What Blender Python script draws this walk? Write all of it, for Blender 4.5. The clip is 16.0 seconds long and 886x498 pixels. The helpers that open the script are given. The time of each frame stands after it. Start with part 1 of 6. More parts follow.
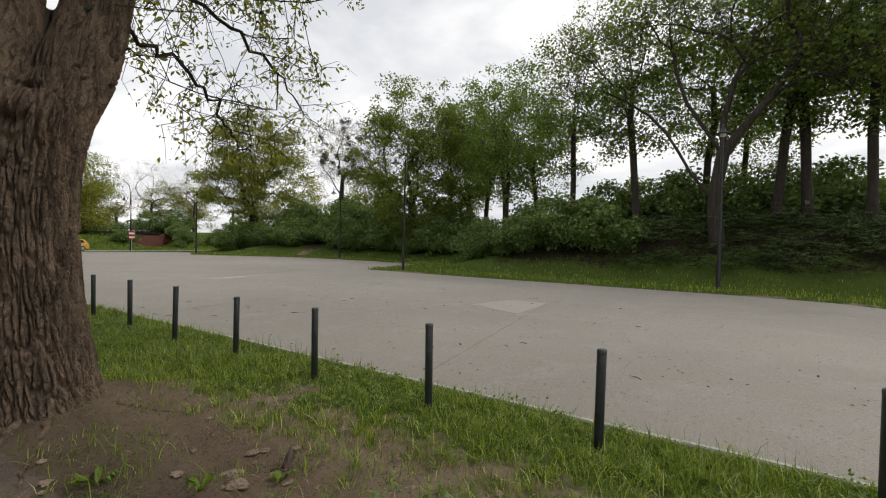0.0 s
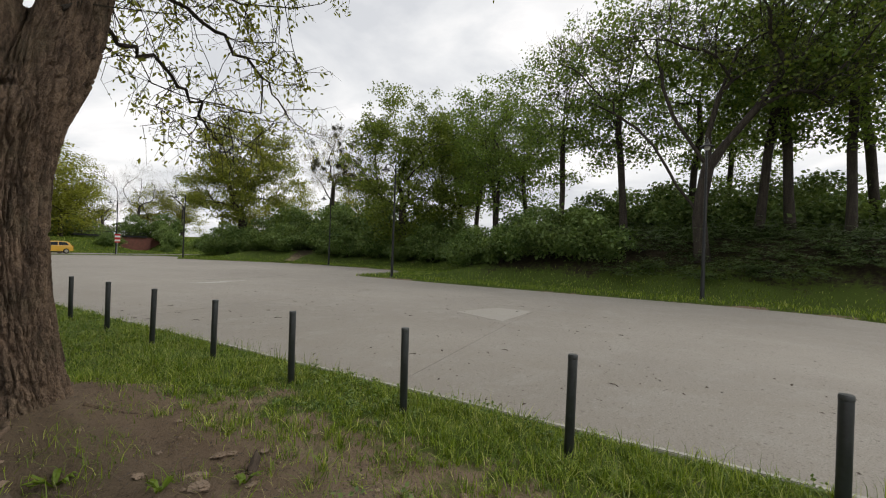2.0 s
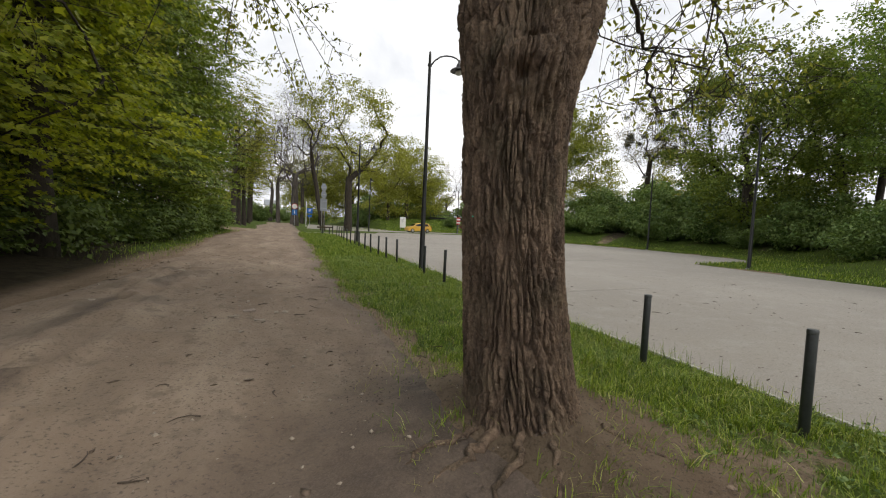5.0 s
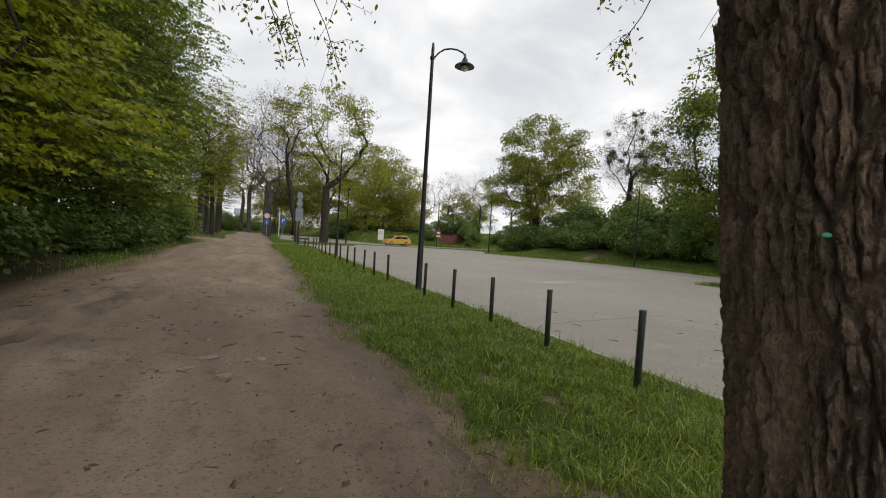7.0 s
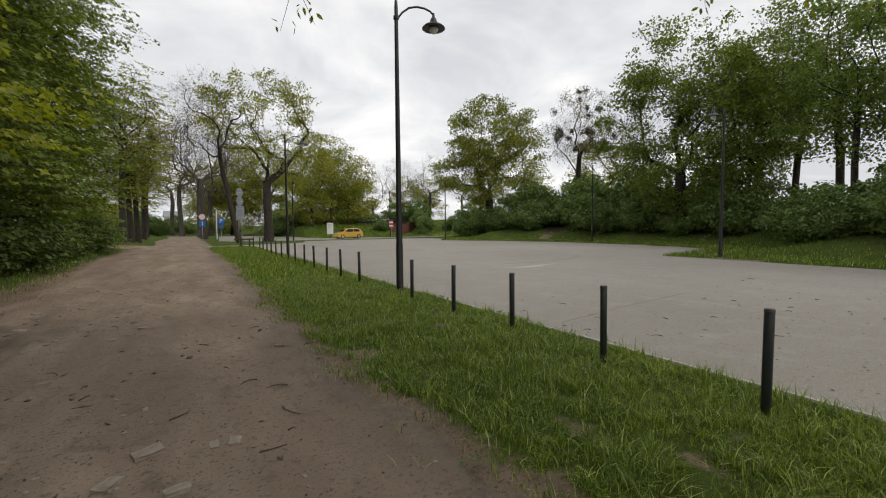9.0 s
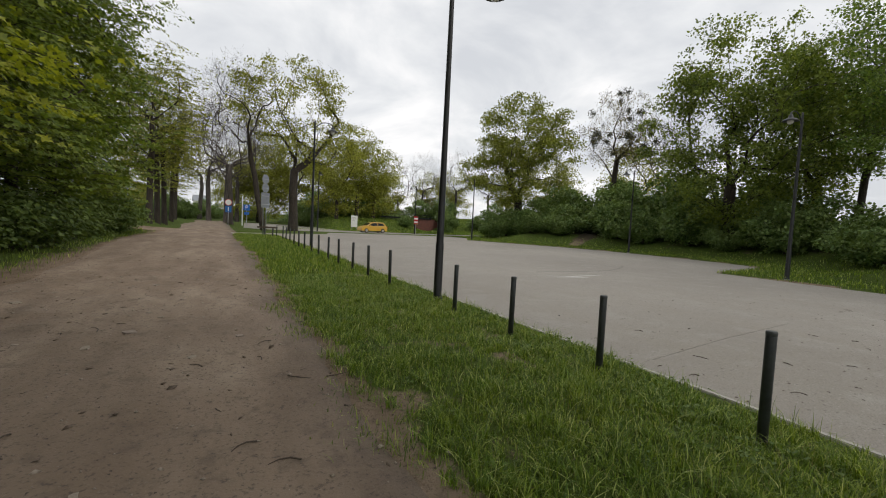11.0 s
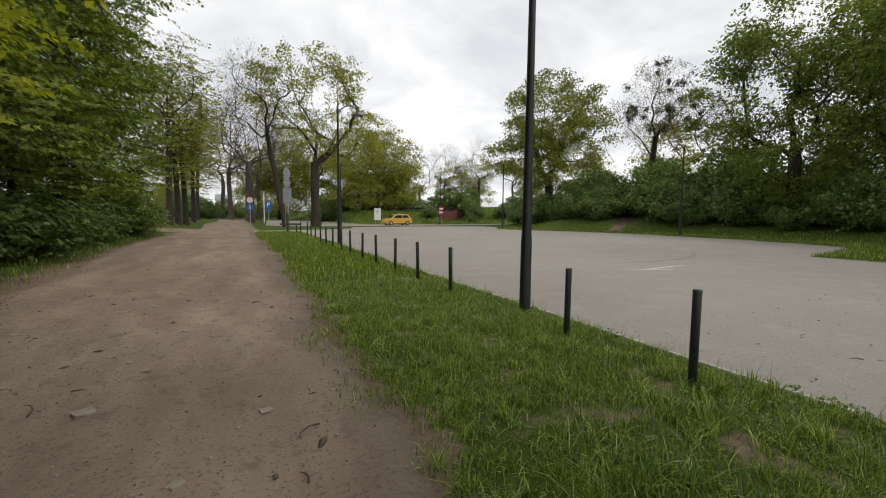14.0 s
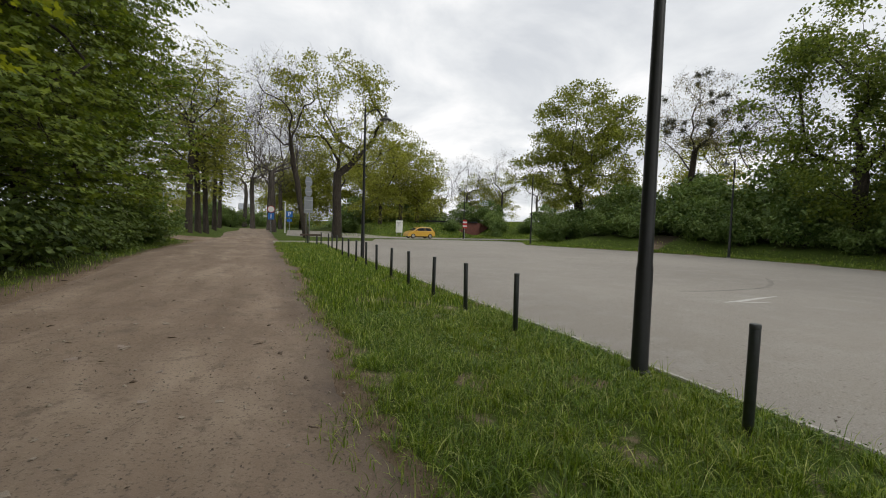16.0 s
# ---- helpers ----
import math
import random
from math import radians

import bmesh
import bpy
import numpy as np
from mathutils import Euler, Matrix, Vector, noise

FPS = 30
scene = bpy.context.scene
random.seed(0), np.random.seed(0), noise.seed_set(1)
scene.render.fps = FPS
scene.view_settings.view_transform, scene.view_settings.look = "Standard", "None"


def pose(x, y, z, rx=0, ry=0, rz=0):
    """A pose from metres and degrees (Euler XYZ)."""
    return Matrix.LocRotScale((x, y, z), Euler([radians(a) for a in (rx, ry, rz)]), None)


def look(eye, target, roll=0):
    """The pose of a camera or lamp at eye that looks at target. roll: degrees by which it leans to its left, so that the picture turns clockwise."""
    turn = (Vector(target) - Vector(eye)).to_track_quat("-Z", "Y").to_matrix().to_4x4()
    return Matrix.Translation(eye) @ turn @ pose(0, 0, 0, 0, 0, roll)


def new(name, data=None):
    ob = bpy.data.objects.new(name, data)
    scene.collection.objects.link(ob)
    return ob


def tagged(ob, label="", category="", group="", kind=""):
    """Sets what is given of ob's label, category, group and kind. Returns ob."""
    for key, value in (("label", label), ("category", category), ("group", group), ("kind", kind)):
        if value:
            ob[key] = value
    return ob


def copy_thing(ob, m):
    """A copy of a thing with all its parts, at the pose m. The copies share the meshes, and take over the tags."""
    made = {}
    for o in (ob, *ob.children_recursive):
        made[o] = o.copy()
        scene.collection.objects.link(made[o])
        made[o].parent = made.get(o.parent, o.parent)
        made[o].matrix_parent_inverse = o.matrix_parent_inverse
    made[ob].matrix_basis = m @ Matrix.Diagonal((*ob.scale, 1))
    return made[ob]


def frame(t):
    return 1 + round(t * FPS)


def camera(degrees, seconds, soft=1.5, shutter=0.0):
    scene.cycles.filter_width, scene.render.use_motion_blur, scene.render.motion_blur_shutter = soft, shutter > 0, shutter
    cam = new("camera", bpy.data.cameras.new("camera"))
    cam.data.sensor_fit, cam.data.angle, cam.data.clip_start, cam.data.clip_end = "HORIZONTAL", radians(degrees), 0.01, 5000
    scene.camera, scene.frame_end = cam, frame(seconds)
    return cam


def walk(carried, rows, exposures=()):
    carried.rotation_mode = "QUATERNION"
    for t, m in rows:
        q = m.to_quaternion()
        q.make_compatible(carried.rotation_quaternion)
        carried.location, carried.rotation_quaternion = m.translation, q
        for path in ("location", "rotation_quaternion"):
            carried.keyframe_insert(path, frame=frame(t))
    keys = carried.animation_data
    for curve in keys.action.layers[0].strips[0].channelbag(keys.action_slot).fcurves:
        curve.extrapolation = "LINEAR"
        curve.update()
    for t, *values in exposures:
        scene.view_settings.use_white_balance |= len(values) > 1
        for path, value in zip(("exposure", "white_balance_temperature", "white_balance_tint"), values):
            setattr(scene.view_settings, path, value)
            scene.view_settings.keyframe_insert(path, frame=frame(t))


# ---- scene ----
cam = camera(92.6, 16.0, soft=1.1)
PATH = [
    (0, (0.121, 0.859, 1.596), (1.818, 1.917, 1.574), 1.3),
    (0.5, (0.148, 0.841, 1.579), (1.861, 1.874, 1.591), 2.1),
    (1, (0.221, 0.771, 1.568), (1.96, 1.759, 1.56), 3.7),
    (1.5, (0.22, 0.727, 1.571), (1.946, 1.739, 1.574), 3.1),
    (2, (0.171, 0.735, 1.569), (1.889, 1.759, 1.586), 2.1),
    (2.5, (0.071, 0.856, 1.563), (1.569, 2.181, 1.591), 2.7),
    (3, (-0.1, 1.081, 1.55), (1.119, 2.666, 1.517), -0.5),
    (3.5, (-0.151, 1.399, 1.51), (0.735, 3.187, 1.376), 1.6),
    (4, (-0.173, 1.795, 1.526), (0.478, 3.677, 1.351), 3.7),
    (6.5, (-0.336, 3.958, 1.495), (0.504, 5.772, 1.47), 1.3),
    (7, (-0.328, 4.409, 1.504), (0.49, 6.233, 1.448), 3.6),
    (7.5, (-0.391, 4.835, 1.529), (0.527, 6.612, 1.501), 1.1),
    (8, (-0.407, 5.25, 1.501), (0.379, 7.086, 1.41), -0.0),
    (8.5, (-0.423, 5.644, 1.518), (0.376, 7.473, 1.381), 2.5),
    (9, (-0.423, 6.051, 1.54), (0.609, 7.762, 1.43), -0.5),
    (9.5, (-0.339, 6.44, 1.499), (0.682, 8.156, 1.394), 2.0),
    (10, (-0.253, 6.819, 1.517), (0.677, 8.585, 1.381), 3.2),
    (12.5, (-0.08, 8.525, 1.539), (0.902, 10.266, 1.455), 2.3),
    (13, (-0.037, 8.931, 1.472), (0.769, 10.756, 1.33), 3.0),
    (13.5, (-0.018, 9.35, 1.487), (0.854, 11.146, 1.362), 1.8),
    (14, (-0.025, 9.803, 1.488), (0.839, 11.599, 1.32), 0.5),
    (14.5, (0.059, 10.277, 1.501), (0.772, 12.143, 1.399), 1.4),
    (15, (0.103, 10.753, 1.491), (1.054, 12.512, 1.515), 0.4),
    (15.5, (0.155, 11.239, 1.486), (1.155, 12.97, 1.426), -0.6),
    (16, (0.181, 11.68, 1.488), (0.969, 13.515, 1.381), 1.8),
]
walk(cam, [(t, look(eye, target, roll)) for t, eye, target, roll in PATH], exposures=[(0,.38,6800,11),(0.5,.3,6800,11),(1.0,.38,6800,11),(1.5,.38,6800,11),(2.0,.31,6800,11),(2.5,.29,6800,11),(3.0,.31,6800,11),(3.5,.5,6800,11),(4.0,.6,6800,11),(6.5,.46,6800,11),(7.0,.34,6800,11),(7.5,.2,6800,11),(8.5,.31,6800,11),(9.5,.26,6800,11),(10.0,.34,6800,11),(12.5,.14,6600,10),(13.5,.46,6800,11),(14.5,.36,6800,11),(15.0,.29,6750,10),(15.5,.08,6700,9),(16,.28,6700,10)])

# ---- light ----
world = bpy.data.worlds.new("overcast_sky")
scene.world = world
world.use_nodes = True
wn, wl = world.node_tree.nodes, world.node_tree.links
wn.clear()
SUN_EL, SUN_AZ = 48.0, 150.0        # degrees; azimuth clockwise from +y
w_out = wn.new("ShaderNodeOutputWorld")
w_bg = wn.new("ShaderNodeBackground")
w_sky = wn.new("ShaderNodeTexSky")
w_sky.sky_type, w_sky.sun_disc = "NISHITA", False
w_sky.sun_elevation, w_sky.sun_rotation = radians(SUN_EL), radians(SUN_AZ)
w_sky.dust_density = 3.0
w_co = wn.new("ShaderNodeTexCoord")
w_sep = wn.new("ShaderNodeSeparateXYZ")
w_flat = wn.new("ShaderNodeVectorMath")     # spreads the clouds over a flat layer
w_flat.operation = "DIVIDE"
w_add = wn.new("ShaderNodeMath")
w_add.operation = "ADD"
w_add.inputs[1].default_value = 0.22
w_abs = wn.new("ShaderNodeMath")
w_abs.operation = "ABSOLUTE"
w_com = wn.new("ShaderNodeCombineXYZ")
w_n = wn.new("ShaderNodeTexNoise")
w_n.inputs["Scale"].default_value, w_n.inputs["Detail"].default_value = 1.5, 6
w_n.inputs["Roughness"].default_value, w_n.inputs["Distortion"].default_value = 0.55, 0.4
w_r = wn.new("ShaderNodeValToRGB")
w_r.color_ramp.elements[0].position, w_r.color_ramp.elements[0].color = 0.36, (0.63, 0.665, 0.715, 1)
w_r.color_ramp.elements[1].position, w_r.color_ramp.elements[1].color = 0.63, (0.97, 0.98, 1.0, 1)
w_e = w_r.color_ramp.elements.new(0.5)
w_e.color = (0.79, 0.82, 0.855, 1)
w_gain = wn.new("ShaderNodeMix")
w_gain.data_type, w_gain.blend_type = "RGBA", "MIX"
w_gain.inputs["Factor"].default_value = 0.93
w_sc = wn.new("ShaderNodeVectorMath")
w_sc.operation = "SCALE"
w_sc.inputs["Scale"].default_value = 9.15
wl.new(w_co.outputs["Generated"], w_sep.inputs[0])
wl.new(w_sep.outputs["Z"], w_abs.inputs[0])
wl.new(w_abs.outputs[0], w_add.inputs[0])
for k in range(3):
    wl.new(w_add.outputs[0], w_com.inputs[k])
wl.new(w_co.outputs["Generated"], w_flat.inputs[0])
wl.new(w_com.outputs[0], w_flat.inputs[1])
wl.new(w_flat.outputs[0], w_n.inputs["Vector"])
wl.new(w_n.outputs["Fac"], w_r.inputs[0])
wl.new(w_r.outputs[0], w_sc.inputs[0])
wl.new(w_sky.outputs[0], w_gain.inputs["A"])
wl.new(w_sc.outputs[0], w_gain.inputs["B"])
wl.new(w_gain.outputs["Result"], w_bg.inputs["Color"])
w_bg.inputs["Strength"].default_value = 0.1
wl.new(w_bg.outputs[0], w_out.inputs[0])

sun_data = bpy.data.lights.new("sun", "SUN")
sun_data.energy, sun_data.angle, sun_data.color = 0.9, radians(25), (1.0, 0.96, 0.9)
sun = new("sun", sun_data)
_a, _e = radians(SUN_AZ), radians(SUN_EL)
sun.matrix_world = look((60 * math.sin(_a), 60 * math.cos(_a), 60), (60 * math.sin(_a) - math.sin(_a) * math.cos(_e), 60 * math.cos(_a) - math.cos(_a) * math.cos(_e), 60 - math.sin(_e)))

# ---- materials ----
def shader(name, build):
    m = bpy.data.materials.new(name)
    m.use_nodes = True
    nt = m.node_tree
    b = nt.nodes["Principled BSDF"]
    build(nt, b)
    return m


def node(nt, kind, **sets):
    n = nt.nodes.new(kind)
    for k, v in sets.items():
        n.inputs[k.replace("_", " ")].default_value = v
    return n


def noise_tex(nt, vec, scale, detail=4, rough=0.55):
    n = node(nt, "ShaderNodeTexNoise", Scale=scale, Detail=detail, Roughness=rough)
    nt.links.new(vec, n.inputs["Vector"])
    return n.outputs["Fac"]


def ramp(nt, fac, stops):
    r = nt.nodes.new("ShaderNodeValToRGB")
    els = r.color_ramp.elements
    while len(els) < len(stops):
        els.new(0.5)
    for e, (p, c) in zip(els, stops):
        e.position = p
        e.color = (*c, 1) if len(c) == 3 else c
    nt.links.new(fac, r.inputs[0])
    return r.outputs[0]


def mix(nt, fac, a, b, mode="MIX"):
    n = nt.nodes.new("ShaderNodeMix")
    n.data_type, n.blend_type = "RGBA", mode
    for key, v in (("Factor", fac), ("A", a), ("B", b)):
        if isinstance(v, (int, float)):
            n.inputs[key].default_value = v
        elif isinstance(v, tuple):
            n.inputs[key].default_value = (*v, 1)
        else:
            nt.links.new(v, n.inputs[key])
    return n.outputs["Result"]


def math_node(nt, op, a, b=0.0):
    n = nt.nodes.new("ShaderNodeMath")
    n.operation = op
    for k, v in enumerate((a, b)):
        if isinstance(v, (int, float)):
            n.inputs[k].default_value = v
        else:
            nt.links.new(v, n.inputs[k])
    return n.outputs[0]


def bump(nt, b, height, strength=0.5, dist=0.02):
    n = node(nt, "ShaderNodeBump", Strength=strength, Distance=dist)
    nt.links.new(height, n.inputs["Height"])
    nt.links.new(n.outputs[0], b.inputs["Normal"])


def where(nt):
    return nt.nodes.new("ShaderNodeNewGeometry").outputs["Position"]


def grey3(v):
    return (v, v, v)


def m_concrete(nt, b):
    p = where(nt)
    st = nt.nodes.new("ShaderNodeMapping")
    st.inputs["Rotation"].default_value, st.inputs["Scale"].default_value = (0, 0, 0.5), (1.0, 0.18, 1.0)
    nt.links.new(p, st.inputs["Vector"])
    big, mid, fine = noise_tex(nt, p, 0.16, 5), noise_tex(nt, p, 1.3, 6, 0.7), noise_tex(nt, p, 60, 4, 0.75)
    streak, grit = noise_tex(nt, st.outputs[0], 0.9, 5, 0.65), noise_tex(nt, p, 24, 3, 0.7)
    c = ramp(nt, big, [(0.3, (0.246, 0.226, 0.199)), (0.7, (0.338, 0.314, 0.279))])
    c = mix(nt, ramp(nt, streak, [(0.35, grey3(0.0)), (0.7, grey3(0.55))]), c, (0.275, 0.248, 0.21))
    c = mix(nt, ramp(nt, mid, [(0.3, grey3(0.5)), (0.5, grey3(0.0))]), c, (0.37, 0.355, 0.325))
    c = mix(nt, ramp(nt, fine, [(0.50, grey3(0.0)), (0.66, grey3(0.85))]), c, (0.130, 0.119, 0.103))
    c = mix(nt, ramp(nt, grit, [(0.58, grey3(0.0)), (0.7, grey3(0.6))]), c, (0.43, 0.42, 0.39))
    c = mix(nt, ramp(nt, noise_tex(nt, p, 9, 5, 0.8), [(0.60, grey3(0.0)), (0.72, grey3(0.45))]), c, (0.19, 0.165, 0.135))
    c = mix(nt, ramp(nt, noise_tex(nt, p, 17, 2, 0.5), [(0.30, grey3(0.75)), (0.37, grey3(0.0))]), c, (0.14, 0.126, 0.108))
    nt.links.new(c, b.inputs["Base Color"])
    b.inputs["Roughness"].default_value = 0.9
    bump(nt, b, math_node(nt, "ADD", fine, math_node(nt, "MULTIPLY", mid, 0.6)), 0.5, 0.01)


def m_patch(nt, b):
    m_concrete(nt, b)
    c = mix(nt, 0.4, b.inputs["Base Color"].links[0].from_socket, (0.42, 0.405, 0.37))
    nt.links.new(c, b.inputs["Base Color"])


def dirt_colour(nt, p):
    st = nt.nodes.new("ShaderNodeVectorMath")
    st.operation = "MULTIPLY"
    st.inputs[1].default_value = (1.0, 0.28, 1.0)
    nt.links.new(p, st.inputs[0])
    big, rut, mid, fine = noise_tex(nt, p, 0.35, 4), noise_tex(nt, st.outputs[0], 1.5, 5, 0.6), noise_tex(nt, p, 5, 6, 0.7), noise_tex(nt, p, 70, 4, 0.75)
    c = ramp(nt, rut, [(0.32, (0.198, 0.144, 0.101)), (0.5, (0.262, 0.196, 0.142)), (0.66, (0.345, 0.268, 0.199))])
    c = mix(nt, ramp(nt, big, [(0.4, grey3(0.0)), (0.65, grey3(0.6))]), c, (0.192, 0.136, 0.096))
    c = mix(nt, ramp(nt, mid, [(0.34, grey3(0.6)), (0.47, grey3(0.0))]), c, (0.125, 0.092, 0.067))
    c = mix(nt, ramp(nt, fine, [(0.58, grey3(0.0)), (0.72, grey3(0.5))]), c, (0.33, 0.28, 0.228))
    c = mix(nt, ramp(nt, noise_tex(nt, p, 38, 3, 0.6), [(0.34, grey3(0.7)), (0.44, grey3(0.0))]), c, (0.085, 0.065, 0.05))
    return c, mid, fine


def m_dirt(nt, b):
    p = where(nt)
    c, mid, fine = dirt_colour(nt, p)
    # dark soil of edge and ruts, plus tree shade painted into the dirt
    at = nt.nodes.new("ShaderNodeAttribute")
    at.attribute_name = "humus_and_shade"
    c = mix(nt, math_node(nt, "MULTIPLY", at.outputs["Fac"], ramp(nt, noise_tex(nt, p, 2.2, 5, 0.7), [(0.3, grey3(0.5)), (0.6, grey3(1.0))])), c, ramp(nt, fine, [(0.4, (0.060, 0.045, 0.036)), (0.7, (0.112, 0.085, 0.067))]))
    nt.links.new(c, b.inputs["Base Color"])
    b.inputs["Roughness"].default_value = 0.95
    bump(nt, b, math_node(nt, "ADD", mid, math_node(nt, "MULTIPLY", fine, 0.4)), 0.6, 0.03)


def m_ground(nt, b):
    p = where(nt)
    big, mid, fine = noise_tex(nt, p, 0.5, 5, 0.6), noise_tex(nt, p, 4.5, 6, 0.7), noise_tex(nt, p, 45, 4, 0.8)
    soil, _, _ = dirt_colour(nt, p)
    litter = ramp(nt, noise_tex(nt, p, 9, 5, 0.8), [(0.5, grey3(0.0)), (0.75, grey3(0.1))])
    # leaf litter tone, made darker still to carry the shade under the trees
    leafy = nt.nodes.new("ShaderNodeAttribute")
    leafy.attribute_name = "litter_and_shade"
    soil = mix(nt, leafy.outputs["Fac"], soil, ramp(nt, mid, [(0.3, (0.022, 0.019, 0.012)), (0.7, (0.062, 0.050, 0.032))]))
    soil = mix(nt, litter, soil, (0.085, 0.064, 0.046))
    green = ramp(nt, fine, [(0.3, (0.045, 0.065, 0.014)), (0.6, (0.085, 0.122, 0.024)), (0.8, (0.145, 0.185, 0.042))])
    at = nt.nodes.new("ShaderNodeAttribute")
    at.attribute_name = "turf"
    f = math_node(nt, "ADD", at.outputs["Fac"], math_node(nt, "MULTIPLY", math_node(nt, "SUBTRACT", math_node(nt, "ADD", mid, big), 1.0), 0.9))
    c = mix(nt, ramp(nt, f, [(0.42, grey3(0.0)), (0.6, grey3(1.0))]), soil, green)
    nt.links.new(c, b.inputs["Base Color"])
    b.inputs["Roughness"].default_value = 1.0
    b.inputs["Specular IOR Level"].default_value = 0.1
    bump(nt, b, math_node(nt, "ADD", mid, fine), 0.8, 0.04)


def m_bark(dark, light, scale=1.0, moss=0.0):
    def build(nt, b):
        p = nt.nodes.new("ShaderNodeTexCoord").outputs["Object"]
        st = nt.nodes.new("ShaderNodeVectorMath")
        st.operation = "MULTIPLY"
        st.inputs[1].default_value = (scale, scale, scale * 0.16)
        nt.links.new(p, st.inputs[0])
        a, f = noise_tex(nt, st.outputs[0], 14, 6, 0.7), noise_tex(nt, p, 60, 4, 0.7)
        c = ramp(nt, a, [(0.34, dark), (0.62, light)])
        c = mix(nt, ramp(nt, f, [(0.4, grey3(0.4)), (0.6, grey3(0.0))]), c, tuple(0.55 * v for v in dark))
        if moss:
            c = mix(nt, ramp(nt, noise_tex(nt, p, 3, 4), [(0.5, grey3(0.0)), (0.7, grey3(moss))]), c, (0.11, 0.115, 0.06))
        nt.links.new(c, b.inputs["Base Color"])
        b.inputs["Roughness"].default_value = 0.92
        bump(nt, b, math_node(nt, "ADD", a, math_node(nt, "MULTIPLY", f, 0.6)), 1.0, 0.04)
    return build


def m_leaf(c1, c2, c3, through_light=0.35, patch=0.45):
    def build(nt, b):
        rnd = nt.nodes.new("ShaderNodeNewGeometry").outputs["Random Per Island"]
        clump = noise_tex(nt, where(nt), patch, 3)
        c = ramp(nt, rnd, [(0.0, c1), (0.5, c2), (1.0, c3)])
        c = mix(nt, ramp(nt, clump, [(0.35, grey3(0.0)), (0.65, grey3(0.55))]), c, c3)
        nt.links.new(c, b.inputs["Base Color"])
        b.inputs["Roughness"].default_value = 0.55
        b.inputs["Specular IOR Level"].default_value = 0.3
        tr = nt.nodes.new("ShaderNodeBsdfTranslucent")
        warm = mix(nt, 1.0, c, (1.35, 1.3, 0.6), "MULTIPLY")
        nt.links.new(warm, tr.inputs["Color"])
        ms = nt.nodes.new("ShaderNodeMixShader")
        ms.inputs[0].default_value = through_light
        nt.links.new(b.outputs[0], ms.inputs[1])
        nt.links.new(tr.outputs[0], ms.inputs[2])
        nt.links.new(ms.outputs[0], nt.nodes["Material Output"].inputs["Surface"])
    return build


def m_grass(nt, b):
    p = where(nt)
    rnd = nt.nodes.new("ShaderNodeNewGeometry").outputs["Random Per Island"]
    patch, small = noise_tex(nt, p, 0.9, 4, 0.6), noise_tex(nt, p, 4.5, 3, 0.6)
    lush = ramp(nt, rnd, [(0.0, (0.050, 0.098, 0.011)), (0.55, (0.122, 0.205, 0.020)), (0.84, (0.25, 0.34, 0.045)), (1.0, (0.52, 0.56, 0.22))])
    warm = ramp(nt, rnd, [(0.0, (0.070, 0.118, 0.010)), (0.6, (0.160, 0.236, 0.017)), (0.88, (0.29, 0.365, 0.04)), (1.0, (0.52, 0.52, 0.20))])
    f = math_node(nt, "ADD", patch, math_node(nt, "MULTIPLY", math_node(nt, "SUBTRACT", small, 0.5), 0.5))
    xyz = nt.nodes.new("ShaderNodeSeparateXYZ")
    nt.links.new(p, xyz.inputs[0])
    dry = nt.nodes.new("ShaderNodeMapRange")          # drier turf round the old tree
    for key, value in (("From Min", 8.0), ("From Max", 2.5), ("To Min", -0.07), ("To Max", 0.14)):
        dry.inputs[key].default_value = value
    nt.links.new(xyz.outputs["Y"], dry.inputs["Value"])
    c = mix(nt, ramp(nt, math_node(nt, "ADD", f, dry.outputs[0]), [(0.34, grey3(0.0)), (0.55, grey3(1.0))]), lush, warm)
    nt.links.new(c, b.inputs["Base Color"])
    b.inputs["Roughness"].default_value = 0.45
    b.inputs["Specular IOR Level"].default_value = 0.4
    tr = nt.nodes.new("ShaderNodeBsdfTranslucent")
    nt.links.new(mix(nt, 1.0, c, (1.3, 1.3, 0.6), "MULTIPLY"), tr.inputs["Color"])
    ms = nt.nodes.new("ShaderNodeMixShader")
    ms.inputs[0].default_value = 0.3
    nt.links.new(b.outputs[0], ms.inputs[1])
    nt.links.new(tr.outputs[0], ms.inputs[2])
    nt.links.new(ms.outputs[0], nt.nodes["Material Output"].inputs["Surface"])


def m_plain(col, rough=0.6, metal=0.0, var=0.15, scale=20, coat=0.0):
    def build(nt, b):
        p = nt.nodes.new("ShaderNodeTexCoord").outputs["Object"]
        n = noise_tex(nt, p, scale, 5, 0.65)
        c = ramp(nt, n, [(0.3, tuple(v * (1 - var) for v in col)), (0.7, tuple(min(1, v * (1 + var)) for v in col))])
        nt.links.new(c, b.inputs["Base Color"])
        b.inputs["Roughness"].default_value, b.inputs["Metallic"].default_value = rough, metal
        b.inputs["Coat Weight"].default_value = coat
        bump(nt, b, n, 0.12, 0.004)
    return build


def m_brick_far(nt, b):
    p = where(nt)
    n = noise_tex(nt, p, 3, 5, 0.7)
    nt.links.new(ramp(nt, n, [(0.3, (0.11, 0.045, 0.036)), (0.7, (0.19, 0.075, 0.058))]), b.inputs["Base Color"])
    b.inputs["Roughness"].default_value = 0.9


def m_glass(nt, b):
    b.inputs["Base Color"].default_value = (0.02, 0.025, 0.03, 1)
    b.inputs["Roughness"].default_value = 0.06


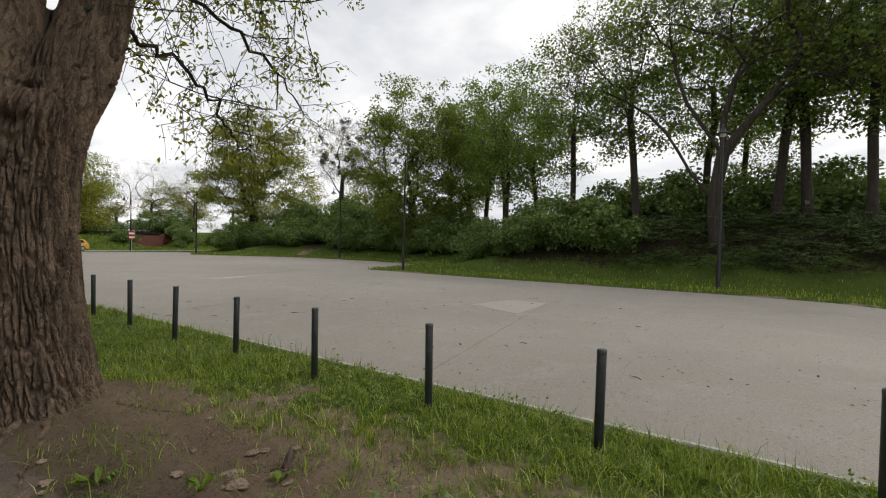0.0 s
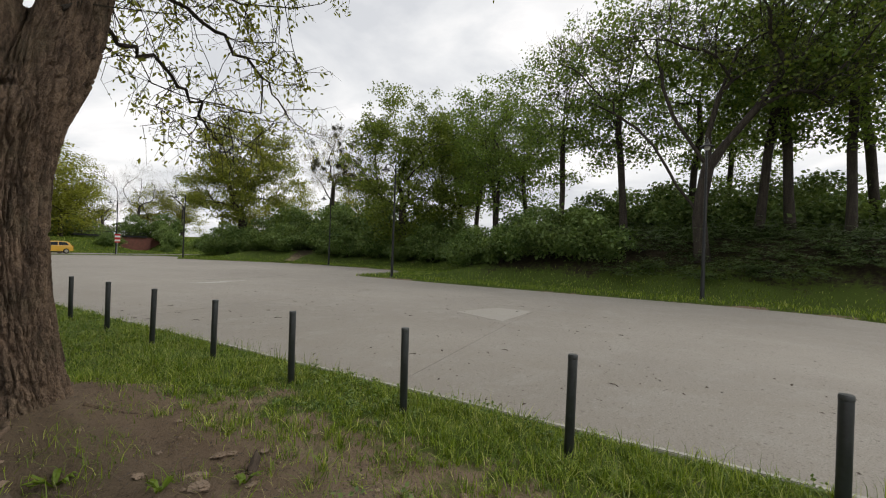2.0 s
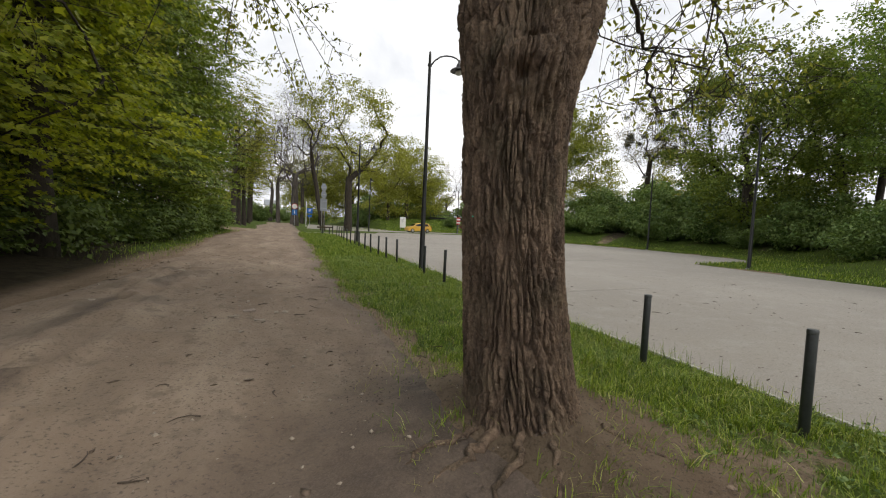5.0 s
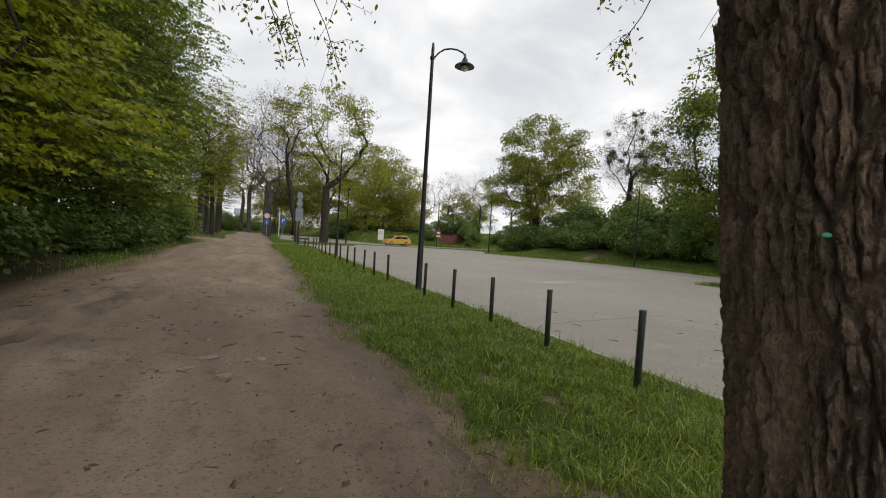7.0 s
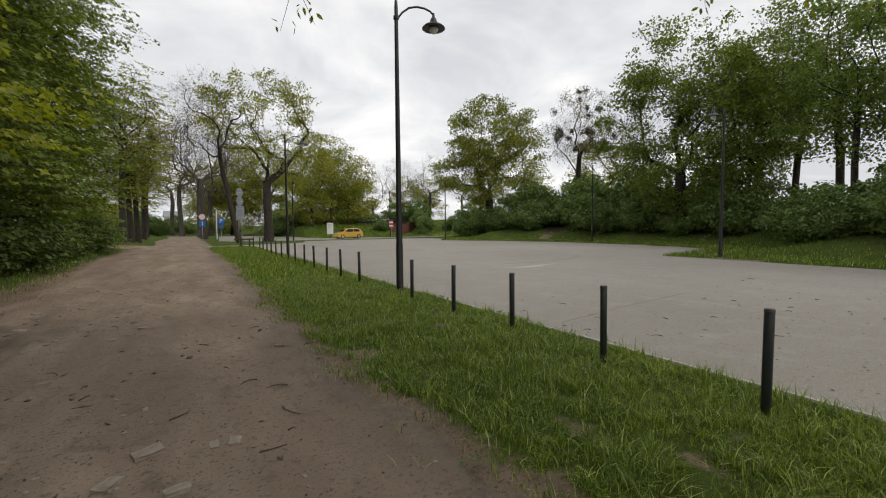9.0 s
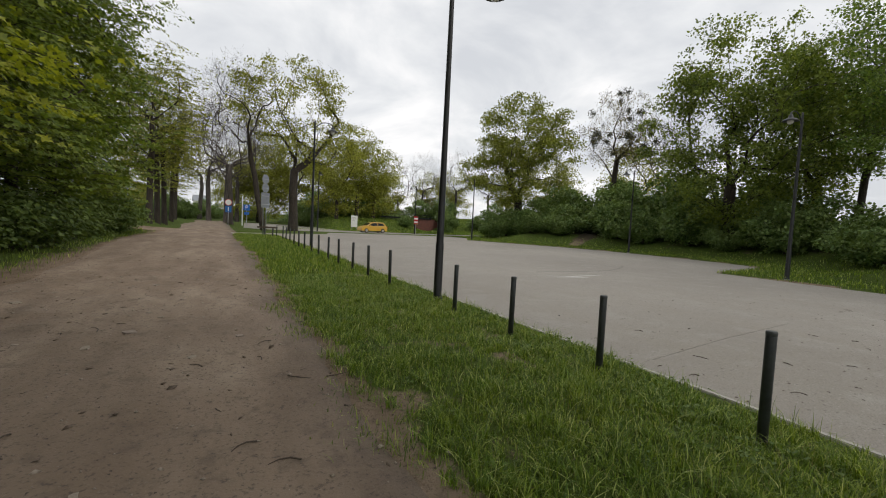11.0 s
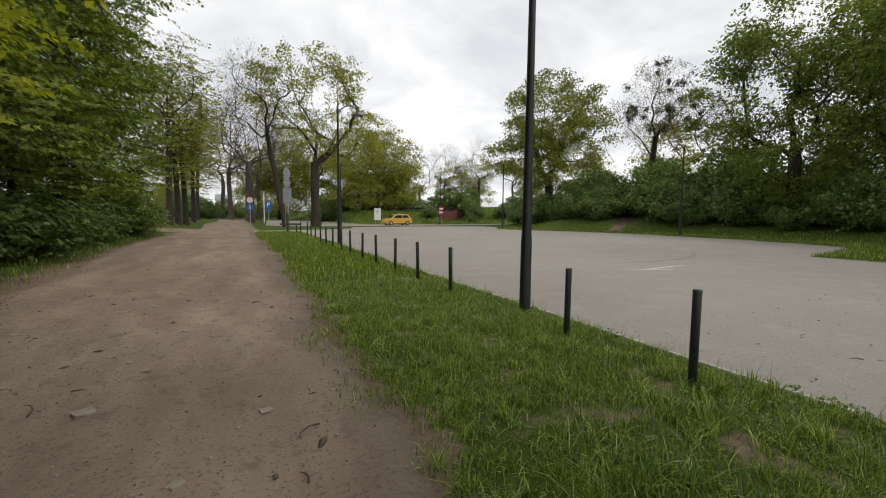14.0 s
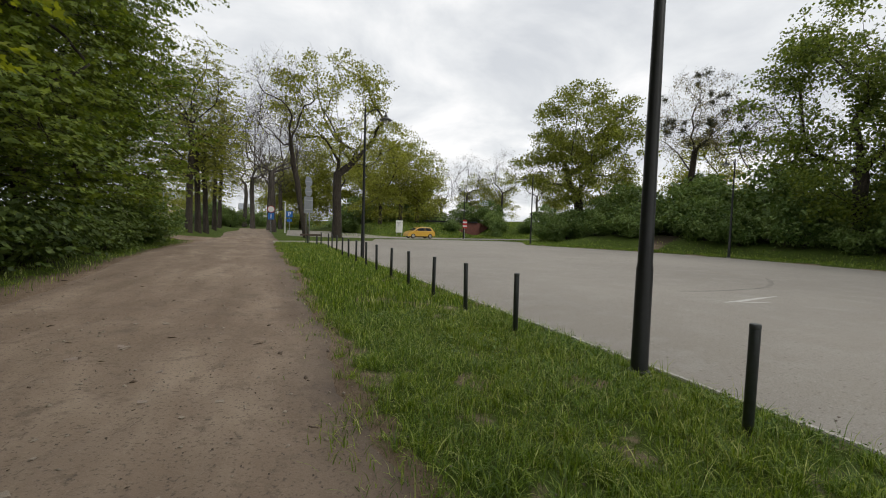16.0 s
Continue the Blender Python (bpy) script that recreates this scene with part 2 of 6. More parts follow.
CONCRETE, PATCH = shader("pale_concrete", m_concrete), shader("new_concrete", m_patch)
DIRT, GROUND = shader("trodden_dirt", m_dirt), shader("soil_and_turf", m_ground)
ROAD = shader("grey_asphalt", m_plain((0.25, 0.245, 0.235), 0.9, 0, 0.2, 3))
BARK_NEAR = shader("furrowed_bark", m_bark((0.045, 0.028, 0.018), (0.27, 0.188, 0.128), 1.0, 0.2))
BARK = shader("dark_bark", m_bark((0.022, 0.017, 0.013), (0.066, 0.052, 0.040), 0.6, 0.15))
BARK_GREY = shader("grey_bark", m_bark((0.035, 0.030, 0.026), (0.115, 0.098, 0.083), 0.6))
LEAF_DARK = shader("dark_leaves", m_leaf((0.032, 0.066, 0.014), (0.062, 0.112, 0.022), (0.125, 0.19, 0.04), 0.24))
LEAF_MID = shader("green_leaves", m_leaf((0.048, 0.080, 0.016), (0.108, 0.156, 0.029), (0.22, 0.274, 0.06), 0.42))
LEAF_YOUNG = shader("young_leaves", m_leaf((0.115, 0.135, 0.022), (0.2, 0.22, 0.034), (0.31, 0.325, 0.06), 0.4))
LEAF_BRONZE = shader("bronze_leaves", m_leaf((0.1, 0.085, 0.04), (0.15, 0.13, 0.055), (0.22, 0.2, 0.08), 0.3))
LEAF_MAPLE = shader("maple_leaves", m_leaf((0.085, 0.135, 0.016), (0.20, 0.255, 0.027), (0.36, 0.39, 0.044), 0.45))
LEAF_BUSH = shader("bush_leaves", m_leaf((0.045, 0.088, 0.024), (0.095, 0.165, 0.044), (0.215, 0.29, 0.1), 0.3))
LEAF_LIME = shader("lime_leaves", m_leaf((0.040, 0.086, 0.018), (0.090, 0.156, 0.030), (0.20, 0.28, 0.06), 0.42))
LEAF_FIELD = shader("field_maple_leaves", m_leaf((0.050, 0.092, 0.016), (0.105, 0.165, 0.026), (0.215, 0.27, 0.042), 0.36))
LEAF_MISTLETOE = shader("mistletoe_leaves", m_leaf((0.022, 0.026, 0.012), (0.036, 0.038, 0.018), (0.055, 0.058, 0.026), 0.12))
LEAF_HAZEL = shader("hazel_leaves", m_leaf((0.030, 0.056, 0.014), (0.060, 0.100, 0.022), (0.13, 0.18, 0.04), 0.25))
LEAF_OAK = shader("oak_leaves", m_leaf((0.085, 0.110, 0.018), (0.150, 0.180, 0.028), (0.26, 0.285, 0.05), 0.36))
LEAF_IVY = shader("undergrowth_leaves", m_leaf((0.018, 0.036, 0.010), (0.036, 0.066, 0.016), (0.085, 0.13, 0.032), 0.14))
GRASS = shader("grass_blades", m_grass)
GRASS_DRY = shader("pale_grass", m_leaf((0.20, 0.20, 0.07), (0.27, 0.25, 0.10), (0.34, 0.31, 0.15), 0.3))
TWIG = shader("twig_wood", m_plain((0.075, 0.056, 0.042), 0.9, 0, 0.3, 40))
STONE = shader("path_stone", m_plain((0.31, 0.262, 0.21), 0.9, 0, 0.3, 12))
RUBBLE = shader("brick_rubble", m_plain((0.29, 0.235, 0.195), 0.9, 0, 0.25, 12))
CLOD = shader("dried_mud", m_plain((0.12, 0.088, 0.064), 1.0, 0, 0.4, 30))
POST = shader("anthracite_paint", m_plain((0.028, 0.032, 0.033), 0.45, 0, 0.35, 14))
LAMP_PAINT = shader("black_paint", m_plain((0.012, 0.013, 0.014), 0.42, 0, 0.3, 10))
LAMP_GLASS = shader("frosted_glass", m_plain((0.75, 0.75, 0.72), 0.25, 0, 0.03))
CAP = shader("worn_grey_metal", m_plain((0.055, 0.06, 0.06), 0.5, 0.3, 0.3, 25))
GALV = shader("galvanised_steel", m_plain((0.42, 0.44, 0.45), 0.45, 0.6, 0.12, 8))
SIGN_GREY = shader("grey_sign_back", m_plain((0.25, 0.27, 0.29), 0.5, 0.4, 0.1, 5))
WHITE = shader("white_paint", m_plain((0.78, 0.78, 0.76), 0.5, 0, 0.05))
BLUE = shader("blue_sign_paint", m_plain((0.02, 0.14, 0.45), 0.4, 0, 0.06))
RED = shader("red_sign_paint", m_plain((0.55, 0.03, 0.03), 0.45, 0, 0.06))
CAR_YELLOW = shader("golden_yellow_car_paint", m_plain((0.66, 0.39, 0.06), 0.3, 0, 0.03, 4, 0.8))
RUBBER, GLASS_DARK = shader("black_rubber", m_plain((0.02, 0.02, 0.02), 0.8)), shader("dark_car_glass", m_glass)
ALLOY = shader("silver_alloy", m_plain((0.5, 0.5, 0.5), 0.35, 0.8, 0.05))
TAIL = shader("red_lamp_plastic", m_plain((0.35, 0.02, 0.02), 0.25))
BRICK_FAR = shader("red_brickwork", m_brick_far)
JOINT = shader("joint_filler", m_plain((0.2, 0.186, 0.165), 0.9, 0, 0.3, 4))
PALE_MARK = shader("pale_scrape", m_plain((0.50, 0.49, 0.46), 0.9, 0, 0.2, 6))
KERB = shader("kerb_concrete", m_plain((0.40, 0.385, 0.35), 0.9, 0, 0.2, 6))
FACADE = shader("white_render", m_plain((0.72, 0.70, 0.66), 0.85, 0, 0.06, 1))
FACADE_PINK = shader("pale_pink_render", m_plain((0.70, 0.58, 0.52), 0.85, 0, 0.06, 1))
PAINT_GREEN = shader("pale_green_spray_paint", m_plain((0.10, 0.55, 0.33), 0.6))

# ---- mesh helpers ----
def mesh_np(name, verts, loops, per, material, smooth=False):
    """A mesh from arrays, with the same number of corners in every face."""
    me = bpy.data.meshes.new(name)
    verts, loops = np.asarray(verts, np.float32), np.asarray(loops, np.int32).ravel()
    nf = len(loops) // per
    me.vertices.add(len(verts))
    me.vertices.foreach_set("co", verts.ravel())
    me.loops.add(len(loops))
    me.loops.foreach_set("vertex_index", loops)
    me.polygons.add(nf)
    me.polygons.foreach_set("loop_start", np.arange(0, len(loops), per, dtype=np.int32))
    me.polygons.foreach_set("loop_total", np.full(nf, per, np.int32))
    if smooth:
        me.polygons.foreach_set("use_smooth", np.ones(nf, bool))
    me.materials.append(material)
    me.update(calc_edges=True)
    return me


def part_mesh(name, me, parent, label=""):
    ob = new(name, me)
    ob.parent = parent
    if label:
        ob["label"] = label
    return ob


def part(name, bm, material, parent, label="", smooth=False):
    me = bpy.data.meshes.new(name)
    bm.to_mesh(me)
    bm.free()
    me.materials.append(material)
    if smooth:
        me.polygons.foreach_set("use_smooth", np.ones(len(me.polygons), bool))
    return part_mesh(name, me, parent, label)


def thing(name, m, label, category, group="", kind=""):
    ob = new(name)
    ob.matrix_basis = m
    return tagged(ob, label, category, group, kind)


def lathe(profile, sides=20):
    """A bmesh turned from (radius, height) pairs, closed at both ends."""
    bm = bmesh.new()
    rings = []
    for r, z in profile:
        rings.append([bm.verts.new((r * math.cos(2 * math.pi * k / sides), r * math.sin(2 * math.pi * k / sides), z)) for k in range(sides)])
    for a, b in zip(rings, rings[1:]):
        for k in range(sides):
            bm.faces.new((a[k], a[(k + 1) % sides], b[(k + 1) % sides], b[k]))
    bm.faces.new(rings[0][::-1])
    bm.faces.new(rings[-1])
    return bm


def box(x, y, z, cx=0.0, cy=0.0, cz=0.0, bevel=0.0, turn=0.0):
    bm = bmesh.new()
    bmesh.ops.create_cube(bm, size=1, matrix=pose(cx, cy, cz, 0, 0, turn) @ Matrix.Diagonal((x, y, z, 1)))
    if bevel:
        bmesh.ops.bevel(bm, geom=bm.edges[:], offset=bevel, segments=2, affect="EDGES")
    return bm


def tube_arrays(pts, radii, sides):
    """Vertices and quads of a tube along points."""
    pts, radii = np.asarray(pts, float), np.asarray(radii, float)
    d = np.gradient(pts, axis=0)
    d /= np.linalg.norm(d, axis=1)[:, None] + 1e-9
    ref = np.where(np.abs(d[:, 2:3]) > 0.9, np.array([[1.0, 0, 0]]), np.array([[0, 0, 1.0]]))
    if np.abs(d[:, 2]).min() < 0.9 < np.abs(d[:, 2]).max():
        ref[:] = np.array([0.83, 0.55, 0.1])
    u = np.cross(d, ref)
    u /= np.linalg.norm(u, axis=1)[:, None] + 1e-9
    w = np.cross(d, u)
    a = np.arange(sides) * 2 * math.pi / sides
    v = pts[:, None, :] + radii[:, None, None] * (np.cos(a)[None, :, None] * u[:, None, :] + np.sin(a)[None, :, None] * w[:, None, :])
    n = len(pts)
    i = np.arange(n - 1)[:, None] * sides
    k = np.arange(sides)[None, :]
    k2 = (k + 1) % sides
    q = np.stack([i + k, i + sides + k, i + sides + k2, i + k2], -1).reshape(-1, 4)
    return v.reshape(-1, 3), q


def tubes_mesh(name, chains, material):
    vs, qs, off = [], [], 0
    for pts, radii, sides in chains:
        v, q = tube_arrays(pts, radii, sides)
        vs.append(v)
        qs.append(q + off)
        off += len(v)
    return mesh_np(name, np.concatenate(vs), np.concatenate(qs), 4, material, True)


def value_noise(x, y, seed=0):
    """Smooth noise from 0 to 1 at arrays x, y."""
    xi, yi = np.floor(x).astype(np.int64), np.floor(y).astype(np.int64)
    fx, fy = x - xi, y - yi
    fx, fy = fx * fx * (3 - 2 * fx), fy * fy * (3 - 2 * fy)

    def h(a, b):
        n = (a * 374761393 + b * 668265263 + seed * 1442695) & 0x7FFFFFFF
        n = ((n ^ (n >> 13)) * 1274126177) & 0x7FFFFFFF
        n = ((n ^ (n >> 15)) * 668265263) & 0x7FFFFFFF
        return ((n ^ (n >> 16)) & 0xFFFF) / 65535.0
    return (h(xi, yi) * (1 - fx) + h(xi + 1, yi) * fx) * (1 - fy) + (h(xi, yi + 1) * (1 - fx) + h(xi + 1, yi + 1) * fx) * fy


def smooth01(a, b, v):
    t = np.clip((v - a) / (b - a), 0, 1)
    return t * t * (3 - 2 * t)


# ---- ground plan ----
NEAR_EDGE = 4.08
LOT = [(4.08, -14), (4.08, 41.2), (0.9, 41.8), (0.9, 46.2), (6, 47.2), (9.2, 48.6), (10.5, 53), (17, 53.8), (25.5, 53.4), (26.2, 50.5), (22.6, 44.6),
       (24.6, 41.0), (26.6, 37), (27.8, 33), (28.1, 30), (28.1, 27), (27.8, 24), (27.2, 21), (25.6, 19.2), (22.4, 18.6), (19.15, 18.05), (18.9, 15), (18.7, 10), (18.6, 5), (18.55, 0),
       (18.2, -2.6), (16.6, -4.6), (14, -7.5), (11, -14)]
ROADWAY = [(2.4, 56.6), (9.5, 55.4), (24, 56.2), (60, 60), (60, 64), (24, 60.4), (14.5, 61.5), (13.5, 84), (4.2, 88)]
TREE_X, TREE_Y = 1.09, 4.92


def to_outline(x, y, outline):
    """Signed distance to an outline, negative inside."""
    x, y = np.asarray(x, float), np.asarray(y, float)
    best = np.full(x.shape, 1e9)
    inside = np.zeros(x.shape, bool)
    for (ax, ay), (bx, by) in zip(outline, outline[1:] + outline[:1]):
        dx, dy = bx - ax, by - ay
        t = np.clip(((x - ax) * dx + (y - ay) * dy) / (dx * dx + dy * dy), 0, 1)
        best = np.minimum(best, np.hypot(x - ax - t * dx, y - ay - t * dy))
        if ay != by:
            inside ^= ((ay > y) != (by > y)) & (x < ax + (y - ay) * dx / dy)
    return np.where(inside, -best, best)


def path_sides(y):
    """The left and right side of the dirt path at y."""
    left = -3.75 - 0.35 * np.sin(y * 0.21 + 1) + 0.3 * (value_noise(y * 0.6, y * 0 + 3.3, 5) - 0.5) + smooth01(30, 60, y) * 0.6 - 9.5 * smooth01(41.6, 42.6, y) * smooth01(46.0, 45.0, y)
    right = 0.98 + 0.10 * np.sin(y * 0.33) + 0.35 * (value_noise(y * 0.8, y * 0 + 1.7, 6) - 0.5) + 0.16 * (value_noise(y * 3.1, y * 0 + 7.7, 7) - 0.5) + smooth01(42, 47, y) * 0.3
    right = right - 0.35 * np.exp(-((y - 5.2) / 1.2) ** 2)
    return left, right


def height(x, y):
    x, y = np.asarray(x, float), np.asarray(y, float)
    d = to_outline(x, y, LOT)
    h = 0.045 + 0.06 * smooth01(4.05, 2.4, x)
    h = h + 0.035 * (value_noise(x * 0.9, y * 0.9, 1) - 0.5) + 0.03 * (value_noise(x * 2.6, y * 2.6, 2) - 0.5) * smooth01(4.1, 3.4, x)
    r = np.hypot(x - TREE_X - 0.1, y - TREE_Y)
    h = h + 0.36 * np.exp(-(r / 1.0) ** 2) + 0.10 * np.exp(-(np.hypot(x - 1.5, y - 2.6) / 1.1) ** 2)
    h = h + (0.09 * (value_noise(x * 3.7, y * 3.7, 3) - 0.5) + 0.06 * (value_noise(x * 9, y * 9, 4) - 0.5)) * np.exp(-(np.hypot(x - 1.3, y - 3.4) / 1.3) ** 2)
    h = h + 0.35 * smooth01(-4.0, -7.0, x)
    h = h + 0.45 * smooth01(46.0, 49.0, y) * smooth01(-3.6, -5.5, x) * smooth01(75, 65, y)
    bank = smooth01(2.2, 8.5, d) * smooth01(12, 17, x) * (1 - smooth01(48, 58, y))
    h = h + (1.2 + 1.7 * smooth01(15, 4, y)) * bank
    far = smooth01(63.5, 74, y - 0.02 * (x - 20) ** 2 * 0.05) * smooth01(9, 17, x)
    gap = np.exp(-((x - 32.0) / 4.2) ** 4)
    h = h + 1.7 * far * (1 - gap) + 1.0 * smooth01(34, 42, x) * smooth01(40, 52, y)
    sink = smooth01(0.12, -0.22, d)
    h = h * (1 - sink) - 0.16 * sink
    dr = to_outline(x, y, ROADWAY)
    s2 = smooth01(0.3, -0.5, dr)
    return h * (1 - s2) - 0.1 * s2


def ground_z(x, y):
    return float(height(np.array([x]), np.array([y]))[0])

# ---- ground, path, lot ----
def axis(*pieces):
    out = []
    for a, b, step in pieces:
        out.append(np.arange(a, b, step))
    return np.concatenate(out)


def ground_sheet():
    gx = axis((-600, -60, 60), (-60, -12, 3), (-12, -4.6, 0.35), (-4.6, 4.5, 0.1), (4.5, 10, 0.5), (10, 31, 0.5), (31, 60, 1.5), (60, 660, 60))
    gy = axis((-600, -40, 60), (-40, -3, 2), (-3, 18, 0.1), (18, 48, 0.4), (48, 80, 1.0), (80, 140, 5), (140, 700, 60))
    X, Y = np.meshgrid(gx, gy)
    Z = height(X, Y)
    l, r = path_sides(Y)
    on_path = (X > l) & (X < r) & (Y < 90)
    Z = np.where(on_path, Z - 0.055 * smooth01(0.0, 0.3, np.minimum(X - l, r - X)), Z)
    nx, ny = len(gx), len(gy)
    i = np.arange(ny - 1)[:, None] * nx + np.arange(nx - 1)[None, :]
    q = np.stack([i, i + 1, i + nx + 1, i + nx], -1).reshape(-1, 4)
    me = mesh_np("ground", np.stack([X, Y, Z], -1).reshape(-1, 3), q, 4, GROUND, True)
    turf = np.full(X.shape, 0.85)
    strip = (X > -1) & (X < 4.2) & (Y < 45)
    turf = np.where(strip, turf_of(X, Y) * (1 - 0.38 * smooth01(6.5, 3.8, Y) * smooth01(3.7, 2.5, X)) * (0.8 + 0.2 * smooth01(0.3, 0.6, value_noise(X * 7.3, Y * 7.3, 29))), turf)
    turf = np.where((X < -3.2) & (Y < 60), 0.10 + 0.55 * np.exp(-((X + 4.7) / 0.8) ** 2) * smooth01(15, 21, Y), turf)
    d = to_outline(X, Y, LOT)
    turf = np.where((X > 17) & (Y < 50), np.where(d < 0.15, 0.3, 0.8 - 0.32 * smooth01(4.0, 8.0, d) - 0.3 * smooth01(3.0, 5.0, d) * smooth01(15, 10, Y) - 0.6 * np.exp(-((Y - 37.6 - 0.5 * (X - 31)) / 0.7) ** 2) * smooth01(27, 29, X)), turf)
    # litter under wood and bank trees, with their shade painted into the soil colour
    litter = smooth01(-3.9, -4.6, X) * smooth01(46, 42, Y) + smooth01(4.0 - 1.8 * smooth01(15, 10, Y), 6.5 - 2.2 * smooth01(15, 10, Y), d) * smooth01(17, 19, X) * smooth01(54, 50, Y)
    # dark soil at the old tree's foot, its canopy shade included
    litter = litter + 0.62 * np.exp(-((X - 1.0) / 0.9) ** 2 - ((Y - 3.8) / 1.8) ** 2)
    lit = me.attributes.new("litter_and_shade", "FLOAT", "POINT")
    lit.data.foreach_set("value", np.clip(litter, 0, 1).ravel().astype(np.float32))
    turf = np.where((X < -3.2) & (Y > 46.3), 0.8, turf)
    at = me.attributes.new("turf", "FLOAT", "POINT")
    at.data.foreach_set("value", turf.ravel().astype(np.float32))
    return tagged(new("ground", me), "soil and mown turf ground with worn bare patches", "ground", kind="structure")


def turf_of(x, y):
    """How grassy the strip beside the path is, 0 to 1."""
    _, r = path_sides(y)
    near = smooth01(7.2, 4.0, y)
    start = r - 0.12 + near * 0.35 + 0.4 * np.exp(-((y - 4.9) / 1.0) ** 2)
    t = smooth01(start - 0.15, start + 0.55 + 0.95 * near, x)
    t = t * (0.72 + 0.5 * value_noise(x * 1.1 + 9, y * 1.1, 8)) * (0.66 + 0.34 * smooth01(0.18, 0.45, value_noise(x * 2.6 + 4, y * 2.6, 28)))
    return np.clip(t, 0, 1)


def path_sheet():
    ys = axis((-6, 20, 0.1), (20, 50, 0.4), (50, 92, 1.5))
    n = 64
    u = np.linspace(0, 1, n)
    l, r = path_sides(ys)
    X = l[:, None] + (r - l)[:, None] * u[None, :]
    Y = np.repeat(ys[:, None], n, 1)
    Z = height(X, Y)
    ridge = 0.05 * (value_noise(X * 1.4, Y * 0.35, 11) - 0.5) + 0.035 * (value_noise(X * 4.1, Y * 2.1, 12) - 0.5) + 0.014 * (value_noise(X * 11, Y * 9, 13) - 0.5)
    ridge = ridge + 0.13 * np.exp(-((X + 2.25 + 0.06 * (Y - 8)) / 0.55) ** 2) * (1 - np.abs(2 * value_noise(X * 3.2, Y * 1.4, 14) - 1)) ** 2 * smooth01(3, 6, Y) * smooth01(17, 12, Y)
    edge = smooth01(0, 0.10, u) * smooth01(1.0, 0.94, u)
    Z = Z + (ridge + 0.012) * edge[None, :] - 0.02 * (1 - edge[None, :])
    i = np.arange(len(ys) - 1)[:, None] * n + np.arange(n - 1)[None, :]
    q = np.stack([i, i + 1, i + n + 1, i + n], -1).reshape(-1, 4)
    me = mesh_np("path", np.stack([X, Y, Z], -1).reshape(-1, 3), q, 4, DIRT, True)
    # first term paints the old tree's shade; the others are dark edge and ruts
    humus_shade = me.attributes.new("humus_and_shade", "FLOAT", "POINT")
    humus_shade.data.foreach_set("value", (1.1 * np.exp(-((X - 0.4) / 1.45) ** 2 - ((Y - 3.6) / 2.3) ** 2) + 0.75 * np.exp(-((r[:, None] - X) / 0.42) ** 2) + 0.9 * np.exp(-((X + 2.35 + 0.06 * (Y - 8)) / 0.6) ** 2) * smooth01(0.5, 0.75, value_noise(X * 2.6, Y * 1.2, 14)) * smooth01(4.5, 6, Y) * smooth01(17, 13, Y)).clip(0, 1).ravel().astype(np.float32))
    return tagged(new("path", me), "rutted sandy dirt path strewn with small rubble", "path", kind="structure")


def slab(name, outline, top, thick, material, label, category):
    bm = bmesh.new()
    face = bm.faces.new([bm.verts.new((x, y, top)) for x, y in outline])
    if face.normal.z < 0 or face.calc_center_median() is None:
        face.normal_flip()
    bm.normal_update()
    if face.normal.z < 0:
        face.normal_flip()
    ext = bmesh.ops.extrude_face_region(bm, geom=[face])
    low = [g for g in ext["geom"] if isinstance(g, bmesh.types.BMVert)]
    for v in low:
        v.co.z -= thick
    bmesh.ops.recalc_face_normals(bm, faces=bm.faces[:])
    me = bpy.data.meshes.new(name)
    bm.to_mesh(me)
    bm.free()
    me.materials.append(material)
    return tagged(new(name, me), label, category, kind="structure")


ground_sheet()
path_sheet()
slab("pavement", LOT, 0.0, 0.3, CONCRETE, "pale grey concrete parking lot, empty and dusty", "parking lot")
slab("road", ROADWAY, 0.03, 0.3, CONCRETE, "pale grey access road behind the parking lot", "road")
slab("patch", [(9.5, 4.6), (11.7, 4.62), (11.75, 5.75), (10.15, 6.2)], 0.004, 0.003, PATCH, "lighter square repair patch in the concrete", "pavement")
for name_, pts_ in (("joint", [(4.4, 3.75), (8.25, 4.23), (11.7, 4.6)]), ("joint", [(4.6, 10.75), (6.7, 11.05), (9.3, 11.3)]), ):
    me_ = tubes_mesh("joint", [([(x, y, 0.001) for x, y in pts_], [0.0045] * len(pts_), 6)], JOINT)
    for v_ in me_.vertices:
        v_.co.z = 0.0015 if v_.co.z < 0.0015 else min(v_.co.z, 0.004)
    tagged(new("joint", me_), "thin dark joint line across the concrete", "joint", kind="structure")



def strip_mark(pts, w, material, label):
    """A thin flat mark along a line on the concrete, tapering at its ends."""
    bm = bmesh.new()
    rows = []
    for k, (x, y) in enumerate(pts):
        (ax, ay), (bx, by) = pts[max(0, k - 1)], pts[min(len(pts) - 1, k + 1)]
        d = Vector((by - ay, ax - bx, 0)).normalized() * w * (0.3 if k in (0, len(pts) - 1) else 1.0)
        rows.append([bm.verts.new((x + s * d.x, y + s * d.y, z)) for s, z in ((-1, 0.001), (-0.8, 0.004), (0.8, 0.004), (1, 0.001))])
    for p, q in zip(rows, rows[1:]):
        for j in range(3):
            bm.faces.new((p[j], p[j + 1], q[j + 1], q[j]))
    me = bpy.data.meshes.new("tyre_mark")
    bm.to_mesh(me)
    bm.free()
    me.materials.append(material)
    tagged(new("joint", me), label, "mark", kind="structure")


